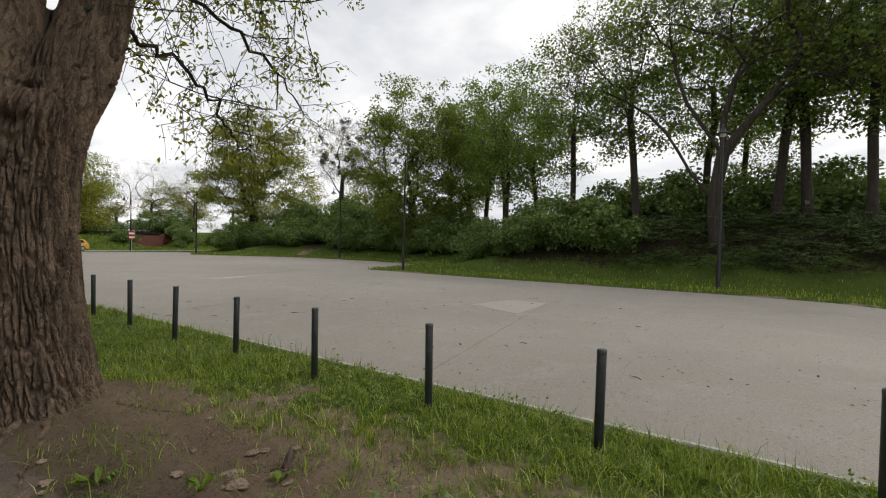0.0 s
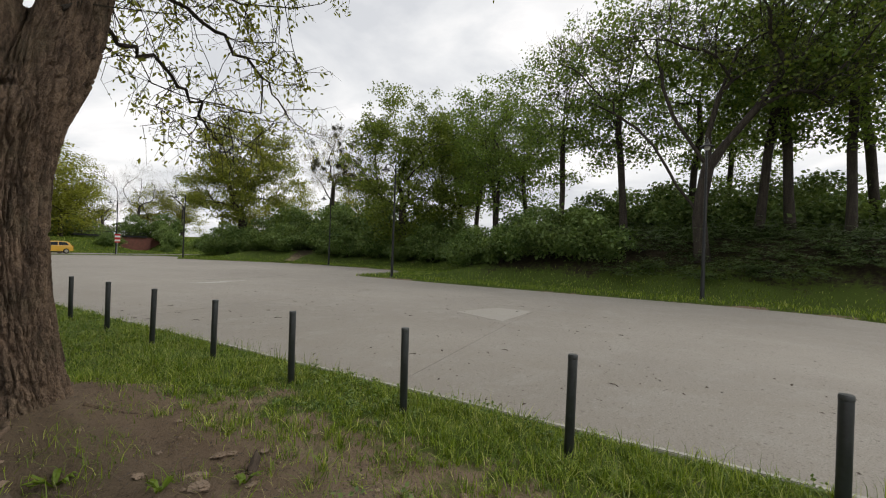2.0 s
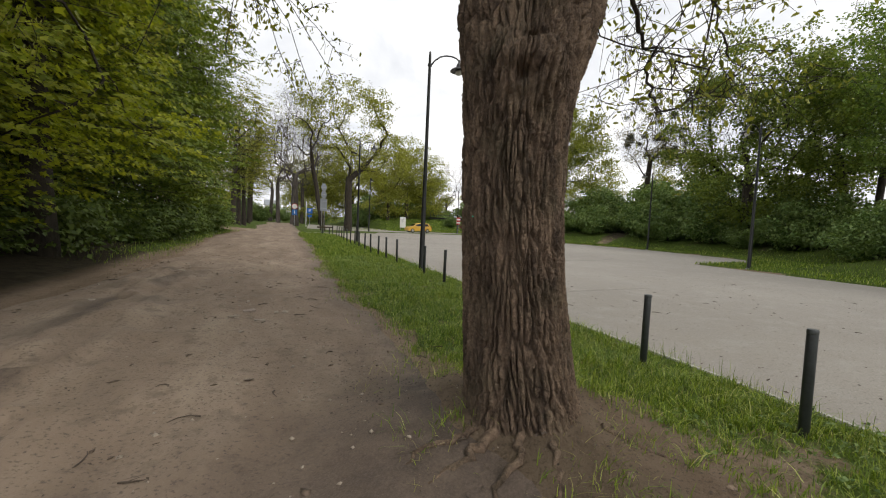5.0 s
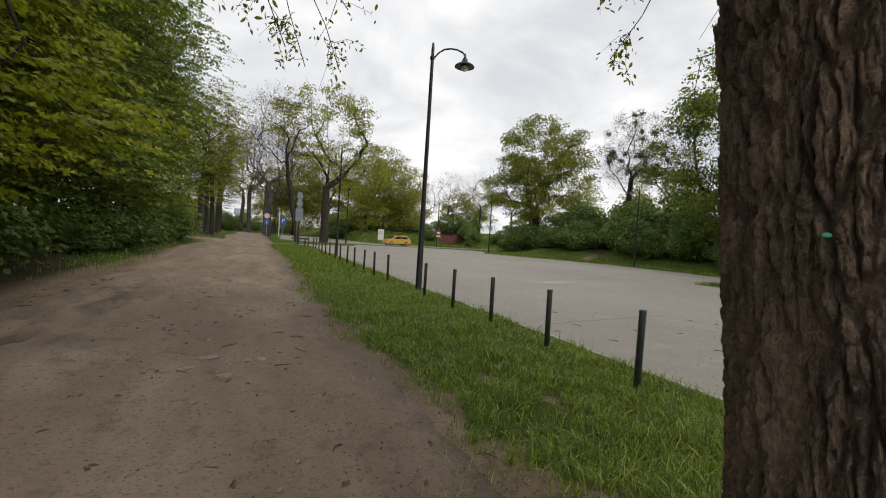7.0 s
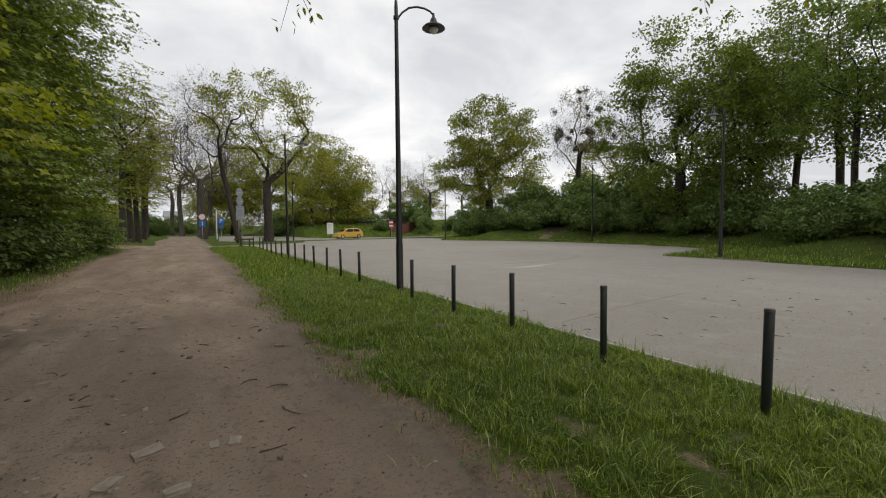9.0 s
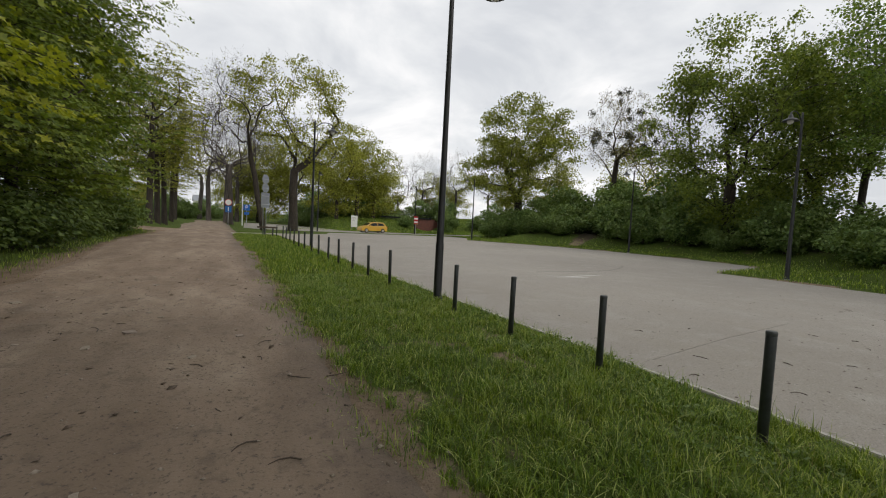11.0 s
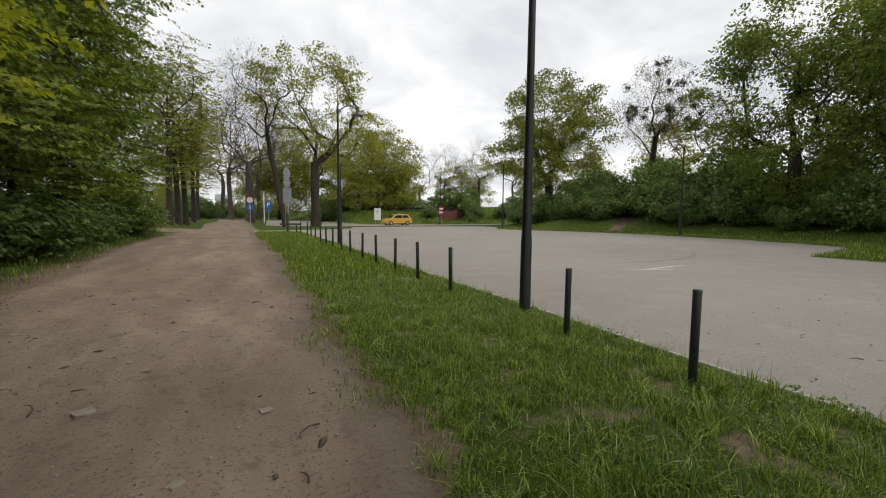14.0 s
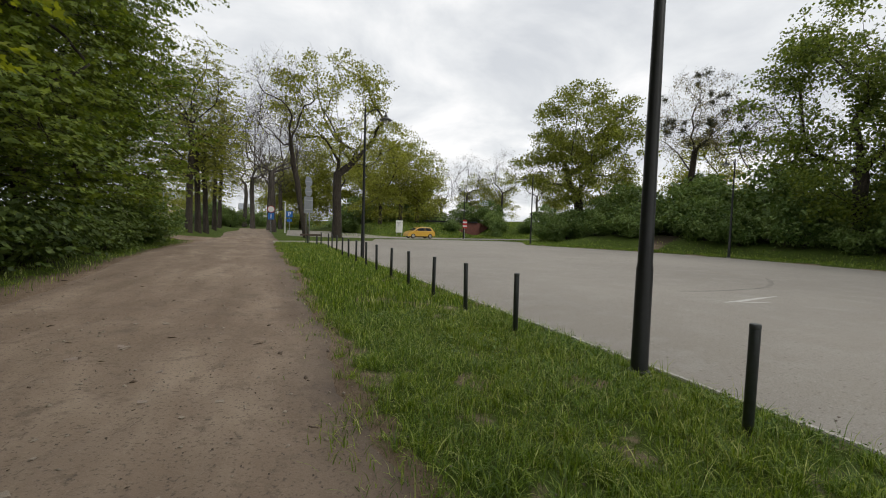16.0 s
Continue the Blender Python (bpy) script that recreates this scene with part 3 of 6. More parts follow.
strip_mark([(10.1, 19.32), (10.7, 19.15), (11.74, 19.07), (13.05, 19.14), (13.96, 19.32), (14.97, 19.8), (16.05, 20.44), (16.7, 20.95)], 0.07, JOINT, "dark curved tyre mark on the concrete")
strip_mark([(9.63, 17.77), (10.05, 17.78), (11.08, 17.93), (12.03, 18.05)], 0.06, PALE_MARK, "pale scrape across the concrete")
strip_mark([(10.0, 17.74), (10.3, 17.6), (10.8, 17.5)], 0.05, PALE_MARK, "pale scrape across the concrete")

# ---- vegetation ----
RNG = np.random.default_rng(7)


def unit(v):
    return v / (np.linalg.norm(v, axis=-1, keepdims=True) + 1e-9)


def leaf_arrays(pos, size, rng, up=0.6, droop=0.0, shape="simple", lie=None, along=None, stray=0.26):
    """Folded leaves at pos, each an island of its own."""
    n = len(pos)
    nor = unit(rng.normal(size=(n, 3)) + np.array([0, 0, up * 2]))
    if lie is not None:
        nor = unit(lie + rng.normal(size=(n, 3)) * stray)
    ax = unit((np.cross(nor, rng.normal(size=(n, 3))) if along is None else along) + np.array([0, 0, -droop]))
    side = unit(np.cross(ax, nor))
    nor = np.cross(side, ax)
    s = (size * rng.uniform(0.65, 1.3, n))[:, None]
    if shape == "simple":
        tpl = [(0, 0, 0), (0.36, 0.42, 0.12), (0, 1.0, 0), (-0.36, 0.42, 0.12)]
        fc = [(0, 1, 2), (0, 2, 3)]
    elif shape == "maple":
        tpl = [(0, 0, 0), (0.58, 0.42, 0.10), (0.20, 0.52, 0.0), (0, 1.0, -0.08), (-0.20, 0.52, 0.0), (-0.58, 0.42, 0.10)]
        fc = [(0, 1, 2), (0, 2, 3), (0, 3, 4), (0, 4, 5)]
    else:
        tpl = [(0, 0, 0), (0.20, 0.3, 0.05), (0.16, 0.72, 0.05), (0, 1.0, -0.08), (-0.16, 0.72, 0.05), (-0.20, 0.3, 0.05)]
        fc = [(0, 1, 2), (0, 2, 3), (0, 3, 4), (0, 4, 5)]
    vs = np.stack([pos + s * (a * side + b * ax + c * nor) for a, b, c in tpl], 1)
    k = len(tpl)
    f = (np.arange(n)[:, None, None] * k + np.array(fc)[None]).reshape(-1, 3)
    return vs.reshape(-1, 3), f


def skeleton_of(rng, trunk, targets, clear, wander=0.035, step=0.95, limbs=(), reach=99.0):
    """Joins targets to a trunk line and its main limbs, branch by branch. Returns points, parents and tips."""
    P, par, dirs = [np.array(trunk[0], float)], [-1], [np.array([0, 0, 1.0])]

    def grow(p, parent):
        p = np.array(p, float)
        dirs.append(unit(p - P[parent]))
        par.append(parent)
        P.append(p)
        return len(P) - 1
    for p in trunk[1:]:
        grow(p, len(P) - 1)
    tips = [len(P) - 1]
    for start, pts in limbs:
        j = start
        for p in pts:
            j = grow(p, j)
        tips.append(j)
    order = np.argsort(np.linalg.norm(targets - np.array(trunk[-1]), axis=1) + rng.uniform(0, 1.0, len(targets)))
    for t in targets[order]:
        A, D = np.array(P), np.array(dirs)
        w = t - A
        dist = np.linalg.norm(w, axis=1)
        cosine = (w * D).sum(1) / (dist + 1e-6)
        rise = np.maximum(0, A[:, 2] + 0.35 * np.hypot(w[:, 0], w[:, 1]) - t[2])
        cost = dist * (1 + 1.15 * (1 - cosine)) + 1.0 * rise + np.where(A[:, 2] < clear, 50, 0)
        j = int(np.argmin(cost))
        if dist[j] > reach:
            continue
        n = max(2, int(dist[j] / step))
        a, c = A[j], A[j] + (dirs[j] * 0.16 + unit(w[j]) * 0.28 + np.array([0, 0, 0.05])) * dist[j]
        prev = j
        off = np.zeros(3)
        for k in range(1, n + 1):
            u = k / n
            off = off + rng.normal(size=3) * wander * dist[j] / n
            prev = grow((1 - u) ** 2 * a + 2 * u * (1 - u) * c + u * u * t + off, prev)
        tips.append(prev)
    return np.array(P), np.array(par), tips


def limb_chains(P, par, radius, tip_r, exponent=2.3):
    n = len(P)
    r = np.full(n, tip_r ** exponent)
    kids = [[] for _ in range(n)]
    acc = np.zeros(n)
    for i in range(n - 1, 0, -1):
        if acc[i] > 0:
            r[i] = acc[i]
        acc[par[i]] += r[i]
        kids[par[i]].append(i)
    r[0] = acc[0]
    r = r ** (1 / exponent)
    r = tip_r * (r / tip_r) ** (math.log(radius / tip_r) / math.log(r[0] / tip_r))
    chains = []
    todo = [(0, None)]
    while todo:
        i, start = todo.pop()
        idx = [] if start is None else [start]
        first = True
        rr = []
        while True:
            idx.append(i)
            if not kids[i]:
                break
            best = max(kids[i], key=lambda k: r[k])
            for k in kids[i]:
                if k != best:
                    todo.append((k, i))
            i = best
        rr = [r[k] for k in idx]
        if start is not None:
            rr[0] = min(rr[0], rr[1] * 1.15)
        m = max(rr)
        chains.append((P[idx], rr, 10 if m > 0.2 else 6 if m > 0.07 else 4 if m > 0.03 else 3))
    return chains


def crown_points(rng, n, lobes):
    """Points in a set of ellipsoid lobes (centre, half sizes), denser towards the outside."""
    w = np.array([a * b * c for _, (a, b, c) in lobes])
    pick = rng.choice(len(lobes), n, p=w / w.sum())
    d = unit(rng.normal(size=(n, 3))) * rng.uniform(0.25, 1, (n, 1)) ** 0.45
    return np.array([lobes[k][0] for k in pick]) + d * np.array([lobes[k][1] for k in pick])


def make_tree(name, seed, label, trunk, radius, clear, lobes, branches, leaves, leaf_size, leaf_mat, bark, cluster=0.7, tip_r=0.012, up=0.5, droop=0.2,
              shape="simple", twigs=0, category="tree", group="", limbs=(), flat=0.62, sprays=0, loose=0.22, face=0.0, stray=0.26):
    rng = np.random.default_rng(seed)
    ob = thing(name, Matrix(), label, category, group)
    targets = crown_points(rng, branches, lobes)
    P, par, tips = skeleton_of(rng, trunk, targets, clear, limbs=limbs)
    chains = limb_chains(P, par, radius, tip_r)
    c0 = chains[0]
    flare = [rr * (1 + 0.3 * math.exp(-max(0, p[2]) / 0.5)) for p, rr in zip(c0[0], c0[1])]
    chains[0] = (c0[0], flare, 14)
    part_mesh("trunk", tubes_mesh("trunk", [chains[0]], bark), ob)
    fine = []
    thin = np.array([P[t] for t in tips])
    if twigs:
        base = thin[rng.integers(0, len(thin), twigs)] + rng.normal(size=(twigs, 3)) * cluster * 0.35
        d = unit(rng.normal(size=(twigs, 3)) + np.array([0, 0, 0.7])) * cluster * rng.uniform(0.7, 1.6, (twigs, 1))
        bend = rng.normal(size=(twigs, 3)) * cluster * 0.15
        for a, b, c in zip(base, d, bend):
            fine.append(([a, a + b * 0.5 + c, a + b], [tip_r * 0.7, tip_r * 0.5, tip_r * 0.25], 3))
    if sprays:
        k = rng.integers(0, len(thin), sprays)
        mid = thin[k] + rng.normal(size=(sprays, 3)) * cluster * np.array([1.0, 1.0, 0.8])
        mid = mid[mid[:, 2] > 0.12]
        m = len(mid)
        axis_ = np.array(trunk[-1]) * np.array([0.6, 0.6, 0])
        out = unit((mid - axis_) * np.array([1, 1, 0]) + rng.normal(size=(m, 3)) * np.array([0.9, 0.9, 0]) + rng.normal(size=(m, 3)) * np.array([0, 0, loose - 0.2]) + np.array([0, 0, -0.25]))
        lat = unit(np.cross(out, np.array([0, 0, 1.0])))
        lie = unit(np.cross(lat, out) * 1.0 + lat * rng.normal(size=(m, 1)) * loose)
        lie = np.where(lie[:, 2:] < 0, -lie, lie)
        lie = unit(lie + out * np.array([1, 1, 0]) * face)
        reach = cluster * rng.uniform(0.55, 1.25, (m, 1))
        for a, b, r in zip(mid, out, reach) if category == "tree" else ():
            fine.append(([a - b * r * 0.9 + np.array([0, 0, 0.04]), a + np.array([0, 0, 0.02]), a + b * r * 0.8 - np.array([0, 0, 0.1 * r[0]])], [tip_r * 0.8, tip_r * 0.55, tip_r * 0.2], 3))
        per_ = max(4, leaves // sprays)
        w = np.repeat(np.arange(m), per_)
        u = rng.uniform(-0.9, 0.95, (len(w), 1))
        s_ = rng.uniform(-1, 1, (len(w), 1)) * (0.62 - 0.42 * np.abs(u - 0.05))
        pos = mid[w] + reach[w] * (u * out[w] + s_ * lat[w]) - np.array([0, 0, 0.16]) * reach[w] * (u ** 2 + 2.0 * s_ ** 2) + rng.normal(size=(len(w), 3)) * 0.018
        keep = pos[:, 2] > 0.04
        v, f = leaf_arrays(pos[keep], leaf_size, rng, up, droop, shape, lie[w][keep], (out[w] + lat[w] * np.sign(s_) * 0.9 * rng.random((len(w), 1)))[keep], stray)
        crown_ = mesh_np("crown", v, f, 3, leaf_mat)
    wood = part_mesh("branchwork", tubes_mesh("branchwork", chains[1:] + fine, bark), ob)
    if category != "tree":
        tagged(wood, kind="stuff")
    if sprays:
        part_mesh("crown", crown_, ob)
    elif leaves:
        share = rng.uniform(0.15, 1.0, len(tips)) ** 1.5
        k = rng.choice(len(tips), leaves, p=share / share.sum())
        tip = np.array(tips)[k]
        back = rng.random(leaves)[:, None] * 0.5
        pos = P[tip] * (1 - back) + P[par[tip]] * back
        sc = (0.5 + 0.95 * share)[k][:, None]
        ball = unit(rng.normal(size=(leaves, 3))) * rng.random((leaves, 1)) ** 0.5 * 1.75
        pos = pos + ball * cluster * sc * np.array([1, 1, flat]) - np.array([0, 0, 0.12]) * cluster * (ball ** 2).sum(1, keepdims=True)
        pos = pos[pos[:, 2] > 0.05]
        v, f = leaf_arrays(pos, leaf_size, rng, up, droop, shape)
        part_mesh("crown", mesh_np("crown", v, f, 3, leaf_mat), ob)
    return ob


def put(ob, x, y, turn=0.0, scale=1.0, sink=0.05, squash=1.0):
    m = pose(x, y, ground_z(x, y) - sink, 0, 0, turn) @ Matrix.Diagonal((scale, scale, scale * squash, 1))
    if ob.get("placed"):
        return copy_thing(ob, m)
    ob["placed"] = 1
    ob.matrix_basis = m
    return ob


def line(h, lean=(0, 0), n=6, wob=0.08, seed=0):
    rng = np.random.default_rng(seed)
    out = []
    for k in range(n):
        s = k / (n - 1)
        out.append((lean[0] * s + rng.normal() * wob * s, lean[1] * s + rng.normal() * wob * s, -0.1 + (h + 0.1) * s))
    return out


# bank and lot side
oak = make_tree("oak_tree", 11, "spreading oak with fresh olive-green spring leaves", line(4.6, (0.3, 0.4)), 0.5, 2.4,
                [((0, 0, 12.2), (5.6, 6.3, 4.6)), ((0, 4.8, 8.6), (4.6, 5.0, 3.4)), ((0, -4.2, 8.6), (4.4, 4.5, 3.8)), ((-3, 0, 6.5), (4, 4, 3))], 300, 36000, 0.22, LEAF_OAK, BARK, 0.60, 0.013, twigs=400, flat=0.55)
put(oak, 32.6, 49.3, 0, 1.0)
mid_tree = make_tree("broadleaf_tree", 12, "tall dense broadleaf tree in fresh green leaf", line(5.5, (0, 0.3)), 0.4, 1.6,
                     [((0, 0, 12.0), (4.3, 4.6, 4.8)), ((0, 3.8, 9.5), (3.8, 4.0, 4.3)), ((0, -3.6, 8.6), (3.8, 4.0, 4.4)), ((-1.5, 0, 4.8), (3.6, 4.2, 3.0))], 250, 28000, 0.21, LEAF_MID, BARK, 0.60, 0.012, twigs=300, flat=0.6)
put(mid_tree, 34.0, 25.5, 0, 1.04)
put(mid_tree, 41.0, 23.0, 300, 0.95)
bank_tree = make_tree("lime_tree", 13, "tall bank-top tree with dark trunk and full green crown", line(10.5, (0.5, 0.6), wob=0.12), 0.19, 1.6,
                      [((0, 0, 10.6), (4.2, 4.5, 4.4)), ((0, 0.5, 6.6), (3.6, 4.0, 2.0))], 120, 7800, 0.19, LEAF_LIME, BARK, 0.60, 0.010, droop=0.3, flat=0.5, twigs=500)
for x, y, a, s in ((27.3, 4.4, 20, 1.02), (28.2, 8.4, 140, 0.9), (27.2, -2.0, 200, 1.05), (27.6, -3.4, 75, 1.12), (26.5, -5.4, 300, 1.0), (31, -7.5, 10, 1.15), (24.5, -10.0, 120, 1.1), (36, -1, 160, 0.9),
                   (30.5, 1.2, 250, 1.0), (32, 12.0, 60, 0.9), (35.0, 16.0, 110, 1.1), (37.5, 19.5, 280, 1.1), (31.5, 14.5, 330, 0.85)):
    put(bank_tree, x, y, a, s)
leaning = make_tree("old_ash_tree", 14, "large forked tree with bare upper twigs and thin leaf", [(0, 0, -0.1), (0.02, 0.08, 1.0), (0, 0.16, 2.0), (0, 0.1, 3.0), (0, -0.12, 4.4), (0, -0.1, 6.0), (0, -0.5, 7.8), (0, -1.2, 9.8)], 0.30, 3.2,
                    [((0.5, 5.6, 10.2), (2.0, 3.0, 2.6)), ((0, 0.2, 11.8), (3.0, 3.8, 3.4)), ((0, -4.4, 9.8), (2.8, 3.2, 3.8))], 190, 4200, 0.17, LEAF_MID, BARK, 0.6, 0.014, twigs=3200, flat=0.55,
                    limbs=[(2, [(-0.05, 0.5, 2.7), (-0.1, 1.1, 3.5), (-0.15, 1.6, 4.5), (-0.1, 2.2, 5.6), (0, 3.0, 6.6), (0.1, 4.1, 7.5), (0.2, 5.3, 8.3), (0.2, 6.6, 9.0)]),
                           (4, [(0, 0.6, 5.6), (0, 1.4, 7.0), (0.1, 1.9, 8.6), (0, 2.2, 10.4)]), (4, [(0, -0.9, 5.6), (0, -1.9, 6.9), (0, -2.9, 8.6), (0, -3.4, 10.4)])])
put(leaning, 24.2, 0.45, 0, 1.03)
bush = make_tree("lilac_bush", 15, "dense rounded dark-green shrub on the grass bank", line(0.9), 0.09, 0.05, [((0, 0, 1.6), (1.6, 1.9, 1.3)), ((0.3, 0.9, 1.1), (1.5, 1.5, 1.0)), ((0.2, -0.9, 1.0), (1.5, 1.5, 0.95))],
                 75, 6000, 0.185, LEAF_BUSH, BARK, 0.36, 0.008, category="shrub", flat=0.6)
for x, y, a, s in ((23.9, 5.6, 0, 1.0), (24.4, 8.0, 80, 1.08), (24.6, 11.0, 170, 0.85), (25.2, 13.4, 30, 0.8), (29.4, 15.6, 200, 1.05), (32.0, 17.6, 100, 0.8), (33.0, 21.4, 60, 1.15), (33.4, 25.0, 250, 0.8), (34.0, 28.4, 20, 1.15),
                   (33.6, 32.4, 90, 0.95), (34.0, 35.4, 160, 1.2), (32.4, 41.4, 300, 1.1), (30.8, 44.6, 45, 0.9), (30.0, 48.0, 220, 1.15), (30.4, 51.8, 20, 0.8),
                   (37.0, 30, 140, 1.2), (37.5, 37, 40, 1.3), (36, 43, 280, 1.2), (34, 47.0, 100, 1.3), (30.4, 12.0, 10, 1.1), (35.5, 19.5, 60, 1.2), (28.2, 10.8, 210, 1.05), (36, 24, 320, 1.2),
                   (31.5, 6.5, 40, 1.2), (31.0, 2.5, 130, 1.25), (31.0, -1.0, 20, 1.15), (30.5, -4.5, 220, 1.3), (25.8, 68.5, 40, 0.6), (28.4, 73.5, 100, 0.7), (35.6, 71.5, 160, 0.9), (38.0, 67.0, 220, 0.8), (41.5, 63.0, 280, 1.0), (36.5, 75.5, 10, 1.0), (44.0, 70.0, 70, 1.2), (33.0, 67.5, 130, 0.45), (47, 62, 200, 1.2), (30.5, -9.0, 310, 1.0), (33.5, -6.5, 80, 1.1), (33.0, 9.6, 15, 1.0),
                   (-8.4, 95, 0, 1.3), (-6.6, 96, 80, 1.4), (-4.9, 95, 160, 1.2), (12, 79, 30, 1.3), (15, 81, 90, 1.5), (18.5, 82, 140, 1.4), (22, 83, 200, 1.6), (25.5, 84, 260, 1.5), (29, 86, 310, 1.5), (33, 88, 20, 1.4), (37, 86, 75, 1.5), (41, 84, 130, 1.4)):
    put(bush, x, y, a, s)
for k in range(9):          # low growth across the end of the path
    put(bush, -15 + 3.0 * k, 112 + 3 * (k % 3), 71 * k, 1.0 + 0.22 * ((k * 2) % 3))
for k in range(7):
    put(bush, 33.5 + 1.3 * (k % 2), -9.0 + 3.0 * k, 37 * k, 1.15 + 0.12 * (k % 3))
for k in range(4, 15):          # taller thicket behind the bushes
    put(bush, 37.5 + 1.7 * (k % 3), 15.0 + 2.5 * k, 53 * k, 1.55 + 0.2 * ((k * 5) % 4))
ivy = make_tree("bramble_bush", 25, "low dark bramble covering the shaded bank", line(0.4), 0.05, 0.02, [((0, 0, 0.42), (1.7, 2.0, 0.40))], 40, 3000, 0.12, LEAF_IVY, BARK, 0.36, 0.006, category="shrub", sprays=250)
for k in range(40):
    put(ivy, 22.9 + 5.0 * ((k * 7) % 9) / 8, 3.6 - 0.34 * k, 47 * k, 0.72 + 0.12 * (k % 4))
mistletoe_tree = make_tree("mistletoe_tree", 16, "half-bare tree hung with dark mistletoe balls", line(10, (0.3, -0.4)), 0.28, 3.5, [((0, 0, 11.4), (3.0, 4.6, 4.4)), ((0, -3.9, 8.8), (2.6, 4.0, 2.6))], 120, 6500, 0.13, LEAF_BRONZE, BARK, 0.6, 0.013, twigs=1300)
rng_ = np.random.default_rng(5)
cl_ = crown_points(rng_, 30, [((0, 0, 12.0), (2.6, 4.0, 3.6)), ((0, -3.4, 9.8), (2.2, 2.8, 2.4))])
for c_ in cl_:
    pos_ = c_ + unit(rng_.normal(size=(260, 3))) * rng_.uniform(0.05, 0.55, (260, 1)) * rng_.uniform(0.6, 1.15)
    v_, f_ = leaf_arrays(pos_, 0.11, rng_, 0.0)
    tagged(part_mesh("mistletoe", mesh_np("mistletoe", v_, f_, 3, LEAF_MISTLETOE), mistletoe_tree, "dark ball of mistletoe"), kind="stuff")
put(mistletoe_tree, 39.5, 41.5, 0, 1.06)
bare_tree = make_tree("bare_tree", 17, "leafless tree with fine ascending twigs", line(6.5, (0.2, 0.2)), 0.22, 1.6, [((0, 0, 8.2), (3.8, 3.8, 4.6))], 130, 0, 0.1, LEAF_DARK, BARK_GREY, 0.9, 0.0085, twigs=1300)
for x, y, a, s in ((43.5, 84, 0, 1.08), (39.0, 90, 100, 1.0), (34, 92, 200, 1.05), (49, 80, 160, 0.9), (1.2, 78, 30, 1.45), (-1.2, 90, 80, 1.5), (3.2, 92, 220, 1.4), (-3, 104, 300, 1.5), (1.5, 68, 190, 1.3), (40, 33.5, 30, 0.95), (44, 27, 90, 1.1)):
    put(bare_tree, x, y, a, s)
# trees ahead
plane = make_tree("walnut_tree", 18, "tall open-crowned tree with sparse young leaves", [(0, 0, -0.1), (0.02, 0, 2.0), (-0.05, 0, 4.0), (0, 0.05, 6.0), (0.1, 0, 7.2)], 0.40, 4.4, [((-0.1, 0, 12.6), (6.3, 5.6, 4.7)), ((4.0, 0, 8.8), (3.6, 3.6, 2.6))], 220, 13500, 0.19, LEAF_YOUNG, BARK, 0.5, 0.012, twigs=900, flat=0.5,
                  limbs=[(4, [(-0.8, 0, 8.6), (-1.9, 0.2, 10.2), (-3.0, 0.3, 12.0), (-3.8, 0.4, 14.0)]), (4, [(0.7, 0.2, 9.0), (1.2, 0.3, 11.0), (2.2, 0.2, 13.2), (2.8, 0, 15.2)]), (3, [(1.2, -0.2, 7.0), (2.8, -0.3, 7.8), (4.4, -0.2, 8.4), (6.0, 0, 9.6)]), (4, [(0.1, -0.8, 9.0), (-0.4, -1.4, 11.5), (-0.6, -1.8, 14.2)])])
put(plane, 6.95, 54.0, 0, 1.04)
second = make_tree("slender_tree", 19, "slender tree with a leaning top and bare twigs", line(8.5, (-1.5, 0.3)), 0.24, 5.0, [((-2.4, 0, 12.0), (3.2, 3.2, 4.2))], 120, 350, 0.2, LEAF_YOUNG, BARK, 0.7, 0.009, twigs=1500)
put(second, 3.95, 52.0, 0, 1.0)
grove = make_tree("young_maple", 20, "bushy yellow-green tree behind the access road", line(6.5), 0.22, 0.8, [((0, 0, 6.8), (4.2, 4.2, 4.4)), ((0, 0, 2.8), (4.6, 4.6, 2.4))], 130, 11000, 0.21, LEAF_YOUNG, BARK, 0.66, twigs=400, flat=0.5)
for x, y, a, s in ((16.0, 72, 0, 1.1), (20.0, 75, 120, 1.2), (24.5, 80, 210, 1.1), (7.5, 94, 60, 1.3), (13, 92, 300, 1.4), (20, 88, 10, 1.3), (29, 95, 45, 1.0), (-14.5, 84, 20, 0.55), (-10.5, 99, 200, 0.5), (7, 96, 140, 1.4),
                   (56, 70, 80, 1.2), (50, 96, 10, 1.0), (62, 55, 260, 1.3), (44, 98, 90, 0.9), (58, 86, 140, 1.0), (36, 104, 200, 0.9), (-20, 112, 45, 1.3), (3, 128, 190, 1.5), (-14, 130, 280, 1.3)):
    put(grove, x, y, a, s)
# left woodland edge
maple = make_tree("maple_tree", 21, "full-leafed maple with low drooping branches", line(9.5, (0.4, 0)), 0.20, 1.0,
                  [((0.4, 0, 8.4), (3.5, 3.6, 5.0)), ((0.8, 0, 3.9), (3.3, 3.6, 3.3))], 280, 38000, 0.118, LEAF_MAPLE, BARK, 0.52, 0.008, 1.3, 0.45, shape="maple", sprays=1900, loose=0.55, face=0.75, stray=0.42)
field = make_tree("field_maple", 26, "dense dark-leaved maple with drooping layered sprays", line(9.5, (0.3, 0), seed=3), 0.18, 0.9,
                  [((0.4, 0, 8.4), (3.5, 3.6, 5.0)), ((0.7, 0, 3.7), (3.2, 3.6, 3.2))], 280, 38000, 0.125, LEAF_FIELD, BARK, 0.52, 0.008, 1.3, 0.5, shape="maple", sprays=1900, loose=0.55, face=0.75, stray=0.42)
